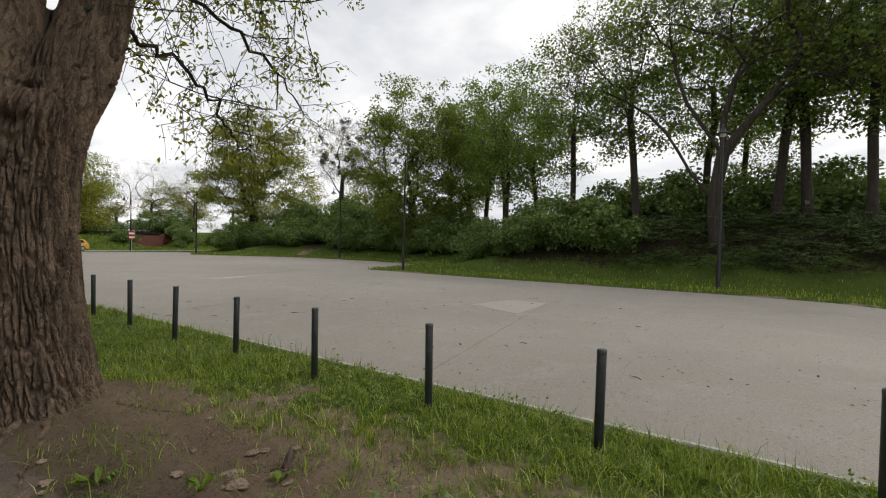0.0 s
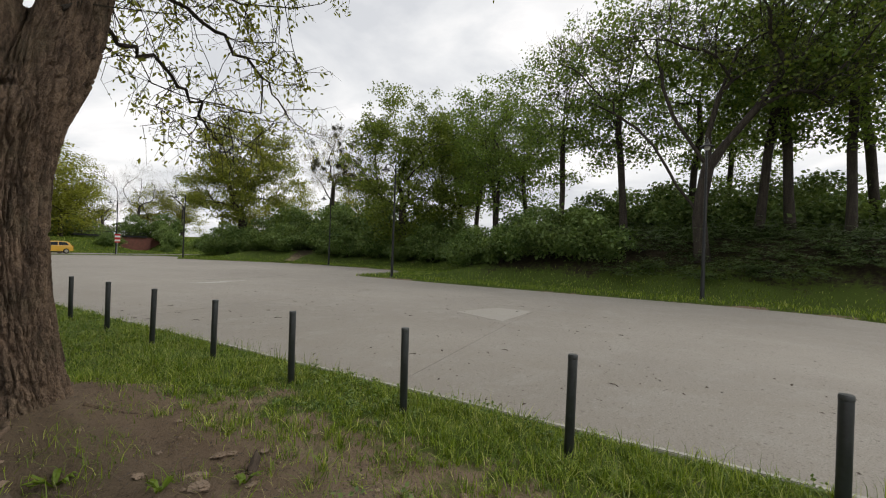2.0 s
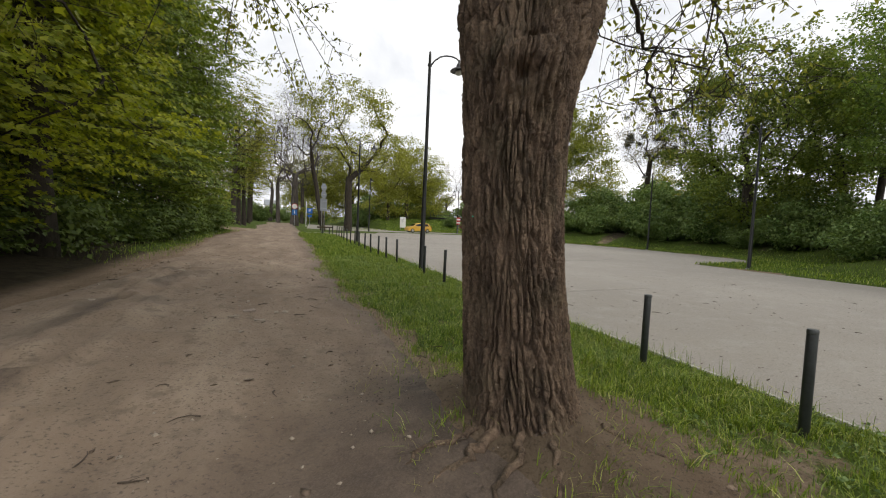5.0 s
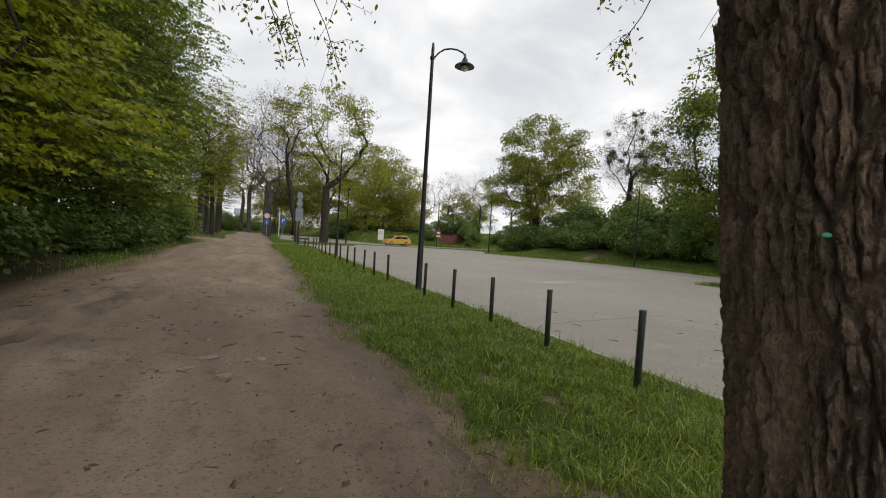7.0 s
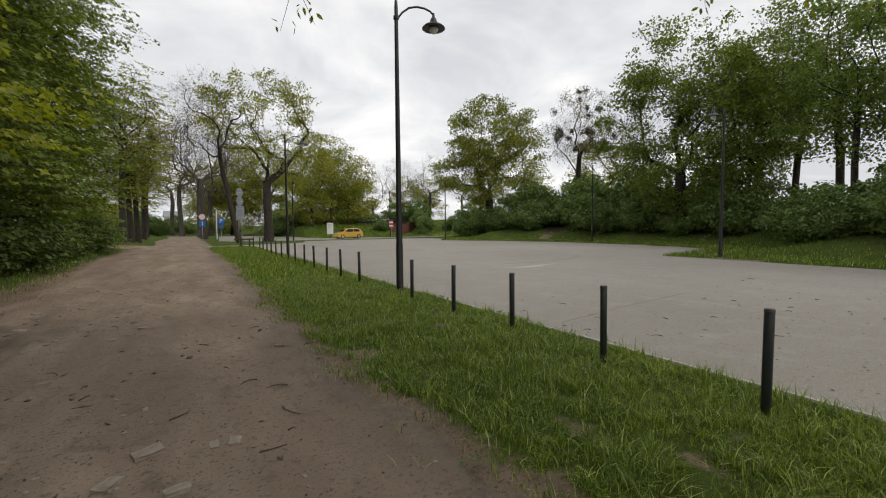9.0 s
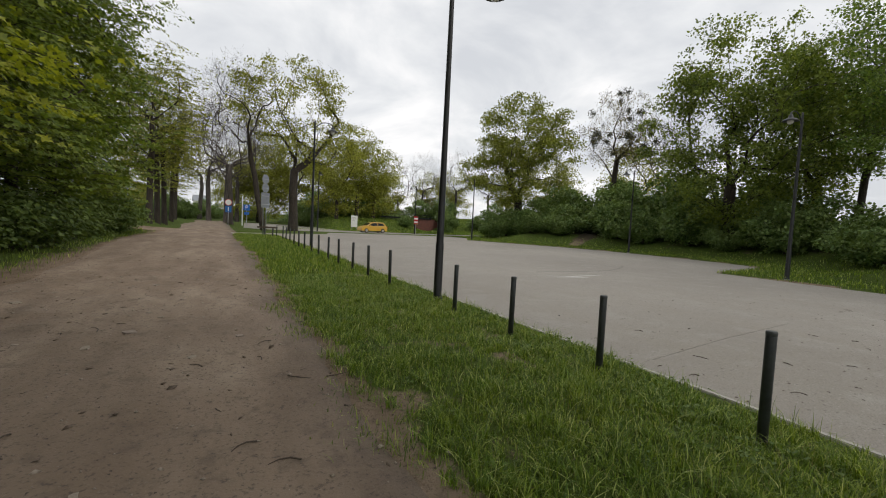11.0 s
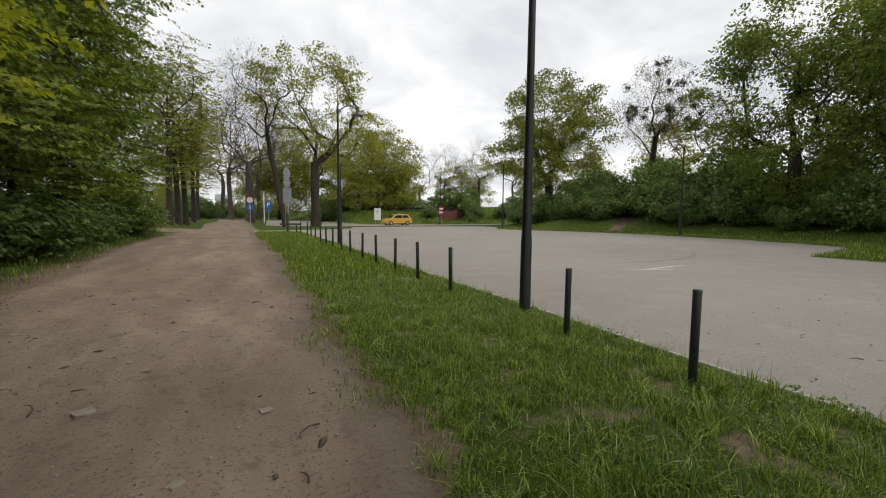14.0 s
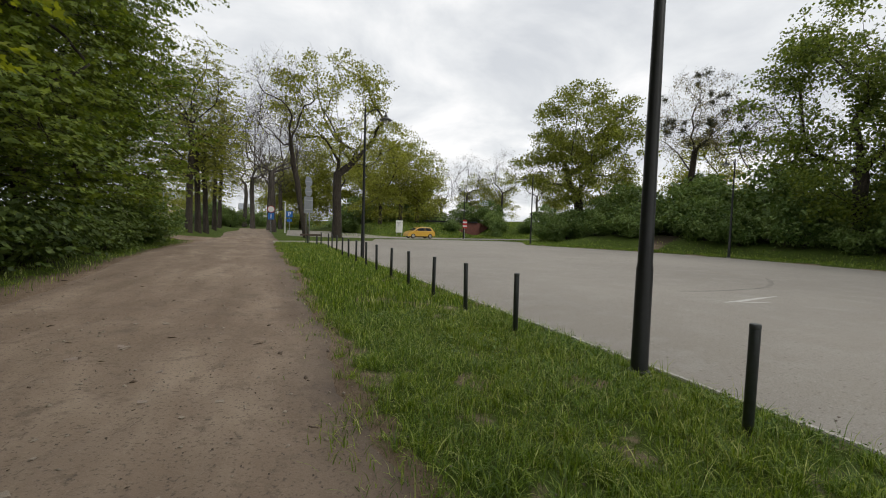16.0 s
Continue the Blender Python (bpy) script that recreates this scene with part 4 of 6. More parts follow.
for x, y, a, s in ((-7.6, 12.0, 0, 1.0), (-7.9, 16.5, 70, 1.06), (-7.7, 20.5, 190, 1.0), (-7.8, 25, 300, 1.05), (-7.6, 30, 120, 1.02), (-7.8, 35, 30, 1.1), (-8.2, 39.0, 200, 1.0), (-12.5, 14, 240, 1.25), (-12.5, 22, 150, 1.3), (-13, 31, 10, 1.3), (-8.8, 7.5, 90, 1.05), (-11, 18, 45, 1.1), (-11.5, 27, 135, 1.1), (-11, 36, 225, 1.1), (-16, 19, 315, 1.4), (-16, 29, 80, 1.4)):
    put(maple if y < 18 else field, x + (0.45 if x > -9 else 0), y, a, s * 1.03)
tall = make_tree("tall_maple", 22, "tall straight maple with upper crown over the path", line(11, (0.3, 0)), 0.24, 4.0, [((0.4, 0, 11), (3.4, 4.0, 4.8)), ((0, 0, 7), (3.0, 3.4, 2.6))], 210, 9500, 0.17, LEAF_YOUNG, BARK, 0.55, 0.010, 1.0, 0.3, twigs=500, sprays=680, loose=0.6, face=0.5, stray=0.45)
for x, y, a, s in ((-4.9, 48.6, 0, 0.92), (-4.6, 51.4, 120, 0.95), (-4.3, 54, 210, 0.92), (-4.5, 63, 300, 0.9), (-5.4, 80, 20, 1.1)):
    put(tall, x, y, a, s)
edge_trunk = make_tree("old_maple_trunk", 23, "thick dark-barked tree at the wood's edge", line(10, (-0.3, 0.2)), 0.36, 4.5, [((-0.8, 0, 10.5), (3.8, 4.0, 4.0))], 220, 17000, 0.118, LEAF_MAPLE, BARK, 0.5, 0.010, 1.0, 0.4, shape="maple", sprays=750, loose=0.55, face=0.75, stray=0.42)
put(edge_trunk, -4.95, 11.3)
put(edge_trunk, -5.7, 15.6, 90, 0.8)
under = make_tree("hazel_bush", 24, "leafy dark undergrowth along the wood's edge", line(0.8), 0.06, 0.05, [((0, 0, 0.95), (1.4, 1.9, 0.9))], 46, 3000, 0.16, LEAF_HAZEL, BARK, 0.4, 0.006, 0.9, 0.4, category="shrub", sprays=230, loose=0.7, face=0.6, stray=0.5)
for k, y in enumerate((9.5, 12.2, 14.0, 16.5, 18.6, 20.2, 21.5, 24, 27, 30, 33, 36, 39, 67)):
    put(under, (-5.9 if y < 21 else -6.5) - 0.4 * (k % 3), y, 67 * k, 0.75 + 0.14 * (k % 4))
for k in range(13):
    put(bush if k in (10, 12) else under, -5.45 - 0.3 * (k % 2), 21.6 + 1.45 * k, 83 * k, 0.72 if k in (10, 12) else 0.62 + 0.15 * ((k * 2) % 5))

# ---- the old tree beside the path ----
def cracks(x, y, period, seed):
    """Distance to the cracks between irregular cells; x wraps round after period."""
    xi, yi = np.floor(x).astype(np.int64), np.floor(y).astype(np.int64)
    f1, f2 = np.full(x.shape, 9.0), np.full(x.shape, 9.0)
    for dx in (-1, 0, 1):
        for dy in (-1, 0, 1):
            cx, cy = xi + dx, yi + dy
            n = ((cx % period) * 374761393 + cy * 668265263 + seed * 974711) & 0x7FFFFFFF
            n = ((n ^ (n >> 13)) * 1274126177) & 0x7FFFFFFF
            n = ((n ^ (n >> 15)) * 668265263) & 0x7FFFFFFF
            px, py = cx + 0.15 + 0.7 * ((n & 0xFFF) / 4095.0), cy + ((n >> 12) & 0xFFF) / 4095.0
            d = np.hypot(x - px, (y - py) * 0.75)
            f2 = np.where(d < f1, f1, np.minimum(f2, d))
            f1 = np.minimum(f1, d)
    return f2 - f1


def bark_tube(centre, half, z0, z1, nz, nt, cells, seed, depth, extra=None):
    """A furrowed bark surface. centre(z) and half(z, angle) give its axis and radius."""
    z = np.linspace(z0, z1, nz)[:, None] * np.ones((1, nt))
    a = (np.arange(nt) * 2 * math.pi / nt)[None, :] * np.ones((nz, 1))
    u = a / (2 * math.pi)

    def wrapped(fu, fz, s):
        x0 = u * fu
        n1, n2 = value_noise(x0, z * fz, s), value_noise(x0 - fu, z * fz, s)
        w = smooth01(0.9, 1.0, u)
        return n1 * (1 - w) + n2 * w
    wu = (wrapped(cells, 5, seed) - 0.5) * 0.6 + (wrapped(cells * 3, 30, seed + 1) - 0.5) * 0.3 + (wrapped(9, 1.1, seed + 2) - 0.5) * 0.45
    wz = (wrapped(cells, 9, seed + 3) - 0.5) * 0.12
    g1 = cracks(u * cells + wu, (z + wz) * 3.6, cells, seed + 4)
    g2 = cracks(u * cells * 2 + wu * 2, (z + wz) * 15.0, cells * 2, seed + 5)
    f = smooth01(0.0, 0.34, g1) * (0.70 + 0.30 * smooth01(0.0, 0.25, g2)) + 0.22 * (wrapped(cells, 3.5, seed + 6) - 0.5) + 0.16 * (wrapped(cells * 4, 60, seed + 7) - 0.5)
    r = half(z, a) + depth * (f - 0.85)
    if extra is not None:
        r = r + extra(z, a)
    cx, cy = centre(z)
    V = np.stack([cx + r * np.cos(a), cy + r * np.sin(a), z], -1).reshape(-1, 3)
    i = np.arange(nz - 1)[:, None] * nt
    k = np.arange(nt)[None, :]
    k2 = (k + 1) % nt
    q = np.stack([i + k, i + k2, i + nt + k2, i + nt + k], -1).reshape(-1, 4)
    return V, q


def near_tree():
    rng = np.random.default_rng(31)
    ob = thing("old_poplar_tree", pose(TREE_X, TREE_Y, 0), "old forked tree with deeply furrowed brown bark", "tree")

    levels = [0.05, 0.2, 0.45, 0.8, 1.2, 1.6, 2.0, 2.4, 2.8, 3.2, 5.5]

    def lean(z):
        """The trunk's axis at a height, from its foot."""
        return (np.interp(z, levels, [0.11, 0.097, 0.066, 0.032, 0.002, -0.012, -0.004, 0.03, 0.10, 0.17, 0.40]),
                np.interp(z, levels, [-0.12, -0.097, -0.057, -0.022, 0.002, 0.04, 0.07, 0.10, 0.15, 0.20, 0.32]))

    def stem_x(tilt, z):
        return np.interp(z, [1.9, 2.4, 2.8, 3.2, 3.4], [0, 0.07, 0.19, 0.245, 0.262]) + np.maximum(0, (tilt + 0.03) * (z - 3.4)) + 0.03 * np.maximum(0, z - 3.6) ** 2

    def stem_r(z):
        return np.interp(z, [1.9, 2.4, 2.8, 3.2, 3.5, 5.5], [0.300, 0.288, 0.262, 0.232, 0.212, 0.165])

    def trunk_r(z, a):
        foot = 0.10 * np.exp(-(z - 0.1) / 0.17) * (0.55 * np.cos(5 * a + 0.6) + 0.3 * np.cos(3 * a)) + 0.012 * np.cos(4 * a + z) * smooth01(0.2, 0.8, z)
        low = np.interp(z, levels, [0.50, 0.415, 0.352, 0.322, 0.302, 0.298, 0.306, 0.33, 0.33, 0.3, 0.3]) + foot
        best = low * (1 - 0.9 * smooth01(2.2, 2.95, z))
        for sx, tilt in ((-1, 0.02), (1, 0.085)):
            c, R = sx * stem_x(tilt, z), stem_r(z)
            best = np.maximum(best, np.where(R > np.abs(c * np.sin(a + 0.42)), c * np.cos(a + 0.42) + np.sqrt(np.maximum(1e-6, R ** 2 - (c * np.sin(a + 0.42)) ** 2)), 0.02))
        return best

    def knot(z, a):
        da = (a - 4.36 + math.pi) % (2 * math.pi) - math.pi
        d2 = (da * 0.36) ** 2 * 0.8 + ((z - 2.44) * 0.9) ** 2
        d3 = (da * 0.36 + 0.05) ** 2 + (z - 2.35) ** 2
        d4 = (da * 0.36 / 2.2) ** 2 + ((z - 2.61) * 1.6) ** 2
        return 0.17 * np.exp(-d2 / 0.026) - 0.12 * np.exp(-d3 / 0.0026) - 0.09 * np.exp(-d4 / 0.0020)
    V, q = bark_tube(lean, trunk_r, 0.02, 3.3, 440, 620, 52, 3, 0.044, knot)
    part_mesh("trunk", mesh_np("trunk", V, q, 4, BARK_NEAR, True), ob)

    def fork(sx, tilt, z):
        ax, ay = lean(z)
        return ax + sx * stem_x(tilt, z) * math.cos(0.42), ay - sx * stem_x(tilt, z) * math.sin(0.42)

    for sx, tilt, seed in ((-1, 0.02, 17), (1, 0.085, 29)):
        Vs, qs = bark_tube(lambda z: fork(sx, tilt, z), lambda z, a: stem_r(z) - 0.02 * smooth01(3.28, 3.0, z) + 0 * a, 3.0, 5.5, 190, 260, 33, seed, 0.036)
        part_mesh("stem", mesh_np("stem", Vs, qs, 4, BARK_NEAR, True), ob)
    # limbs and hanging twigs
    lim, pos_all = [], []

    def hang(P, par, tips, count, most=15):
        """Short leafy twigs at the ends of the branches."""
        for t in tips:
            for _ in range(count):
                s = rng.random() * 1.2
                a = P[t] * (1 - s * 0.8) + P[par[t]] * s * 0.8
                d = unit(rng.normal(size=3) + np.array([0, 0, -0.5])) * rng.uniform(0.2, 0.55)
                mid = a + d * 0.5 + rng.normal(size=3) * 0.05
                end = a + d + np.array([0, 0, -0.1])
                lim.append(([a, mid, end], [0.0042, 0.003, 0.0016], 3))
                m = rng.integers(most // 3, most)
                k = rng.random(m)[:, None]
                pos_all.append(a + (end - a) * k + rng.normal(size=(m, 3)) * 0.05)

    for sx, tilt in ((-1, 0.02), (1, 0.085)):
        top = np.array([*fork(sx, tilt, 5.35), 5.35])
        tr = [top + np.array([0, 0, -0.3]), top, top + np.array([sx * 0.35, 0.1, 1.0]), top + np.array([sx * 0.6, 0.1, 2.0])]
        lobes = [((sx * 2.0, 0.0, 7.0), (3.2, 4.2, 2.2))]
        tg = crown_points(rng, 60, lobes)
        n = 120
        ang = rng.uniform(-1.75, 1.75, n) + (0 if sx > 0 else math.pi)
        rad = rng.uniform(1.6, 5.2, n)
        low = np.stack([rad * np.cos(ang), rad * np.sin(ang), 3.7 + 0.10 * rad + rng.uniform(-0.4, 1.2, n)], -1)
        az = np.degrees(np.arctan2(low[:, 0] + TREE_X + 0.31, low[:, 1] + TREE_Y - 4.4))
        low = low[(az < 13) | (az > 40)]          # a gap in the hanging twigs above the lamp
        off = np.degrees(np.arctan2(low[:, 0] + TREE_X - 0.12, low[:, 1] + TREE_Y - 0.86))
        low = low[(off < 8) | ((off < 46) & (rng.random(len(off)) < 0.4))]
        tg = np.concatenate([tg, low])
        P, par, tips = skeleton_of(rng, tr, tg, 5.0, 0.12, 0.4, reach=2.4)
        # drooping outer wood
        out = np.hypot(P[:, 0], P[:, 1])
        P[:, 2] -= 0.045 * np.clip(out - 1.0, 0, None) ** 2
        lim += limb_chains(P, par, 0.15, 0.0058, 2.5)
        hang(P, par, tips, 5, 19)
    # two long limbs of the outer stem that reach over the grass and droop
    for pts, r0, spread, count in (([(0.42, 0.0, 3.8), (0.9, 0.25, 3.98), (1.5, 0.5, 4.02), (2.3, 0.8, 3.98), (3.0, 1.1, 3.8), (3.5, 1.3, 3.5)], 0.030, 0.62, 60),
                                   ([(0.40, -0.05, 3.35), (0.75, 0.2, 3.36), (1.2, 0.5, 3.36), (1.7, 0.8, 3.24), (2.1, 1.1, 3.05), (2.4, 1.3, 2.85)], 0.024, 0.45, 46)):
        rough = np.array(pts)
        knots = np.linspace(0, len(rough) - 1, 22)
        A = np.stack([np.interp(knots, np.arange(len(rough)), rough[:, c]) for c in range(3)], -1) + rng.normal(size=(22, 3)) * 0.032
        s = rng.uniform(0.12, 1.0, count) * (len(A) - 1)
        k = np.minimum(s.astype(int), len(A) - 2)
        tg = A[k] + (A[k + 1] - A[k]) * (s - k)[:, None] + rng.normal(size=(count, 3)) * spread * np.array([0.8, 1.0, 0.55]) + np.array([0.25, 0, -0.12])
        P, par, tips = skeleton_of(rng, [A[0] - np.array([0.12, 0, 0.1]), *A], tg, 0.0, 0.14, 0.3, reach=1.1)
        lim += limb_chains(P, par, r0, 0.0042, 2.5)
        hang(P, par, tips, 3, 7)
    part_mesh("branchwork", tubes_mesh("branchwork", lim, BARK), ob)
    v, f = leaf_arrays(np.concatenate(pos_all), 0.064, rng, 0.1, 0.5, "long")
    part_mesh("crown", mesh_np("crown", v, f, 3, LEAF_YOUNG), ob, "sparse small young leaves")
    hi = crown_points(rng, 17000, [((-1.6, 0, 8.2), (3.6, 4.6, 2.4)), ((1.8, 0, 8.4), (3.6, 4.6, 2.6))])
    v, f = leaf_arrays(hi + rng.normal(size=hi.shape) * 0.2, 0.16, rng, 0.6, 0.3, "simple")
    part_mesh("crown", mesh_np("crown", v, f, 3, LEAF_YOUNG), ob, "leafy upper crown")
    for pts, r in (([(-0.22, -0.28), (-0.38, -0.36), (-0.5, -0.42), (-0.72, -0.44)], 0.055), ([(-0.12, -0.38), (-0.22, -0.54), (-0.38, -0.62), (-0.5, -0.78)], 0.042),
                   ([(-0.3, -0.2), (-0.5, -0.24), (-0.66, -0.22), (-0.8, -0.3)], 0.035), ([(0.0, -0.5), (-0.06, -0.66), (-0.2, -0.8), (-0.24, -0.98)], 0.035), ([(0.42, -0.38), (0.56, -0.46), (0.66, -0.6), (0.8, -0.66)], 0.04)):
        fine_pts = [Vector(pts[0]).lerp(Vector(pts[1]), 0.0)]
        for a, b in zip(pts, pts[1:]):
            fine_pts += [Vector(a).lerp(Vector(b), s) + Vector((rng.normal() * 0.015, rng.normal() * 0.015)) for s in (0.25, 0.5, 0.75, 1.0)]
        n = len(fine_pts)
        way = [(p.x, p.y, ground_z(p.x + TREE_X, p.y + TREE_Y) + 0.002 - 0.5 * r * (k / n)) for k, p in enumerate(fine_pts)]
        part_mesh("root", tubes_mesh("root", [(way, [0.62 * r * (1 - 0.75 * k / n) * rng.uniform(0.8, 1.2) for k in range(n)], 9)], BARK_NEAR), ob, "gnarled surface root half sunk in soil")
    bm = bmesh.new()
    bmesh.ops.create_icosphere(bm, subdivisions=2, radius=0.007)
    for vv in bm.verts:
        vv.co = Vector((vv.co.x * 0.5, vv.co.y * 1.3, vv.co.z * 0.8)) * (1 + 0.4 * noise.noise(vv.co * 90))
    mark = part("paint_mark", bm, PAINT_GREEN, ob, "small pale-green spray paint mark")
    mark.matrix_basis = pose(-0.305, -0.02, 1.56, 0, 0, 20)
    return ob


near_tree()

# ---- bollards ----
def make_bollard():
    ob = thing("bollard", Matrix(), "slim round anthracite metal bollard in the grass", "bollard", "bollards along the parking lot")
    part("post", lathe([(0.0355, -0.25), (0.0355, 0.838), (0.033, 0.846)], 20), POST, ob, smooth=False)
    part("cap", lathe([(0.036, 0.826), (0.0368, 0.830), (0.0368, 0.850), (0.033, 0.858), (0.012, 0.860)], 20), CAP, ob, "worn grey end cap")
    for p in ob.children:
        p.data.polygons.foreach_set("use_smooth", np.array([abs(f.normal.z) < 0.3 for f in p.data.polygons]))
    return ob


bollard = make_bollard()
rb = random.Random(3)
first = True
for k in [*range(0, 10), *range(11, 21), 22, 23, 24, 26]:
    m_ = pose(3.35 + (0.25 if k > 20 else 0) + rb.uniform(-0.015, 0.015), 1.5 * k, 0.01 + rb.uniform(-0.012, 0.008), rb.uniform(-0.9, 0.9), rb.uniform(-0.9, 0.9), rb.uniform(0, 360))
    if k == 1:
        m_.translation += Vector((0.10, 0.015, -0.02))
    elif k > 4:
        m_.translation.z += 0.015
    if first:
        bollard.matrix_basis, first = m_, False
    else:
        copy_thing(bollard, m_)

# ---- street lamps ----
def make_lamp():
    ob = thing("street_lamp", Matrix(), "tall black swan-neck street lamp with bell shade", "street lamp", "street lamps round the lot")
    pole = part("pole", lathe([(0.088, -0.3), (0.088, 0.02), (0.082, 0.06), (0.078, 1.1), (0.070, 1.16), (0.054, 3.2), (0.044, 5.6), (0.040, 6.30), (0.034, 6.36), (0.030, 6.43), (0.020, 6.45)], 18), LAMP_PAINT, ob, smooth=True)
    part("foot_ring", lathe([(0.092, 0.05), (0.105, 0.055), (0.105, 0.085), (0.092, 0.09)], 18), LAMP_PAINT, pole)
    part("base_plate", lathe([(0.125, -0.05), (0.125, 0.035), (0.115, 0.045), (0.09, 0.05)], 20), ROAD, ob, "flat grey footing disc")
    part("collar", lathe([(0.050, 6.02), (0.062, 6.03), (0.062, 6.10), (0.050, 6.11)], 16), LAMP_PAINT, pole)
    pts = [(0.03, 0, 6.05), (0.14, 0, 6.20), (0.30, 0, 6.33), (0.48, 0, 6.385), (0.66, 0, 6.385), (0.80, 0, 6.345), (0.88, 0, 6.28)]
    part_mesh("arm", tubes_mesh("arm", [(pts, [0.022] * len(pts), 10)], LAMP_PAINT), ob)
    head = part("shade", lathe([(0.020, 6.32), (0.030, 6.28), (0.036, 6.22), (0.060, 6.20), (0.075, 6.16), (0.085, 6.10), (0.15, 6.07), (0.22, 6.03), (0.26, 5.99), (0.26, 5.975), (0.20, 5.985), (0.12, 6.0)], 28), LAMP_PAINT, ob, "black bell-shaped shade", smooth=True)
    head.matrix_basis = pose(0.88, 0, 0)
    part("bulb_glass", lathe([(0.11, 5.995), (0.105, 5.94), (0.08, 5.89), (0.03, 5.865)], 20), LAMP_GLASS, head, "clear rounded lamp glass", smooth=True)
    return ob


lamp = make_lamp()
lamp.matrix_basis = pose(3.66, 14.72, 0.03, 0, 0, -8)
for x, y, a in ((4.12, 29.5, 0), (19.5, 15.6, 180), (20.2, 0.45, 180), (28.4, 29.8, 180), (23.4, 45.0, 180), (23.0, 58.6, 200), (9.4, 53.6, -90)):
    copy_thing(lamp, pose(x, y, ground_z(x, y) - 0.02, 0, 0, a))

# ---- kerb stones along the near side of the lot ----
kerb = tagged(new("kerb"), "row of narrow concrete edging stones sunk in grass", "kerb", kind="structure")
bmk = box(0.06, 0.985, 0.22, 0, 0, -0.09, 0.008)
mek = bpy.data.meshes.new("kerb_stone")
bmk.to_mesh(mek)
bmk.free()
mek.materials.append(KERB)
for k in range(46):
    o_ = part_mesh("kerb_stone", mek, kerb)
    o_.matrix_basis = pose(4.045, -4 + k + 0.5, 0.034 + rb.uniform(-0.004, 0.006), 0, 0, rb.uniform(-0.15, 0.15))

# ---- road signs ----
def disc(r, t=0.012):
    bm = lathe([(r * 0.985, -t / 2), (r, -t / 4), (r, t / 4), (r * 0.985, t / 2)], 32)
    bm.transform(pose(0, 0, 0, 90))
    return bm


def text_part(name, body, size, material, parent, m):
    cu = bpy.data.curves.new(name, "FONT")
    cu.body, cu.size, cu.align_x, cu.align_y, cu.extrude = body, size, "CENTER", "CENTER", 0.003
    tmp = new(name, cu)
    me = bpy.data.meshes.new_from_object(tmp.evaluated_get(bpy.context.evaluated_depsgraph_get()))
    bpy.data.objects.remove(tmp)
    me.materials.clear()
    me.materials.append(material)
    o = part_mesh(name, me, parent)
    o.matrix_basis = m
    return o


s1 = thing("road_sign", pose(2.92, 40.2, ground_z(2.92, 40.2), 0, 0, 40), "twin-post road sign with grey backs of three plates", "road sign")
for dx in (-0.14, 0.14):
    p_ = part("post", lathe([(0.03, -0.2), (0.03, 4.28), (0.02, 4.31)], 12), GALV, s1, smooth=True)
    p_.matrix_basis = pose(dx, 0.03, 0)
for z_ in (3.98, 3.36):
    p_ = part("round_plate", disc(0.32), SIGN_GREY, s1)
    p_.matrix_basis = pose(0, -0.015, z_)
    part("bracket", box(0.5, 0.02, 0.04, 0, -0.02, 0.0, 0.004), GALV, p_)
p_ = part("rectangular_plate", box(0.78, 0.014, 1.05, 0, -0.015, 2.5, 0.005), SIGN_GREY, s1)
for z_ in (2.2, 2.8):
    part("bracket", box(0.7, 0.02, 0.04, 0, -0.035, z_, 0.004), GALV, p_)

s2 = thing("no_entry_for_traffic_sign", pose(1.15, 64.0, ground_z(1.15, 64.0)), "round white red-rimmed traffic sign above a blue plate", "road sign")
part("post", lathe([(0.03, -0.2), (0.03, 3.1), (0.02, 3.12)], 10), GALV, s2)
p_ = part("round_plate", disc(0.38), RED, s2)
p_.matrix_basis = pose(0, -0.04, 2.72)
p2_ = part("white_field", disc(0.325), WHITE, p_)
p2_.matrix_basis = pose(0, -0.006, 0)
p_ = part("blue_plate", box(0.66, 0.014, 0.75, 0, -0.04, 1.92, 0.005), BLUE, s2)
part("white_bar", box(0.10, 0.008, 0.45, 0, -0.05, 1.92), WHITE, p_)

s3 = thing("parking_sign", pose(3.35, 68.0, ground_z(3.35, 68.0)), "blue parking sign beside a tall white post", "road sign")
part("post", lathe([(0.035, -0.2), (0.035, 2.7)], 10), GALV, s3)
p_ = part("plate", box(0.75, 0.014, 0.75, 0, -0.04, 2.45, 0.005), BLUE, s3)
text_part("letter", "P", 0.72, WHITE, p_, pose(0, -0.052, 2.45, 90))
part("lower_plate", box(0.6, 0.014, 0.35, 0, -0.04, 1.7, 0.005), BLUE, s3)
for x, y, h in ((2.75, 66.0, 3.6), (5.4, 72.0, 2.8)):
    o_ = thing("white_post", pose(x, y, ground_z(x, y)), "plain tall white-painted metal post by the road", "post")
    part("shaft", lathe([(0.06, -0.2), (0.06, h - 0.02), (0.045, h)], 12), WHITE, o_)
o_ = thing("sign_post", pose(-5.2, 41.5, ground_z(-5.2, 41.5)), "thin galvanised sign post at the wood's edge", "post")
part("shaft", lathe([(0.028, -0.2), (0.028, 2.95), (0.02, 2.97)], 12), GALV, o_)
part("plate", box(0.03, 0.4, 0.3, 0, 0, 2.7, 0.004), SIGN_GREY, o_)
o_ = thing("notice_board", pose(16.4, 63.9, ground_z(16.4, 63.9), 0, 0, -12), "white upright notice board on two short legs", "notice board")
part("panel", box(0.85, 0.08, 1.55, 0, 0, 1.25, 0.01), WHITE, o_)
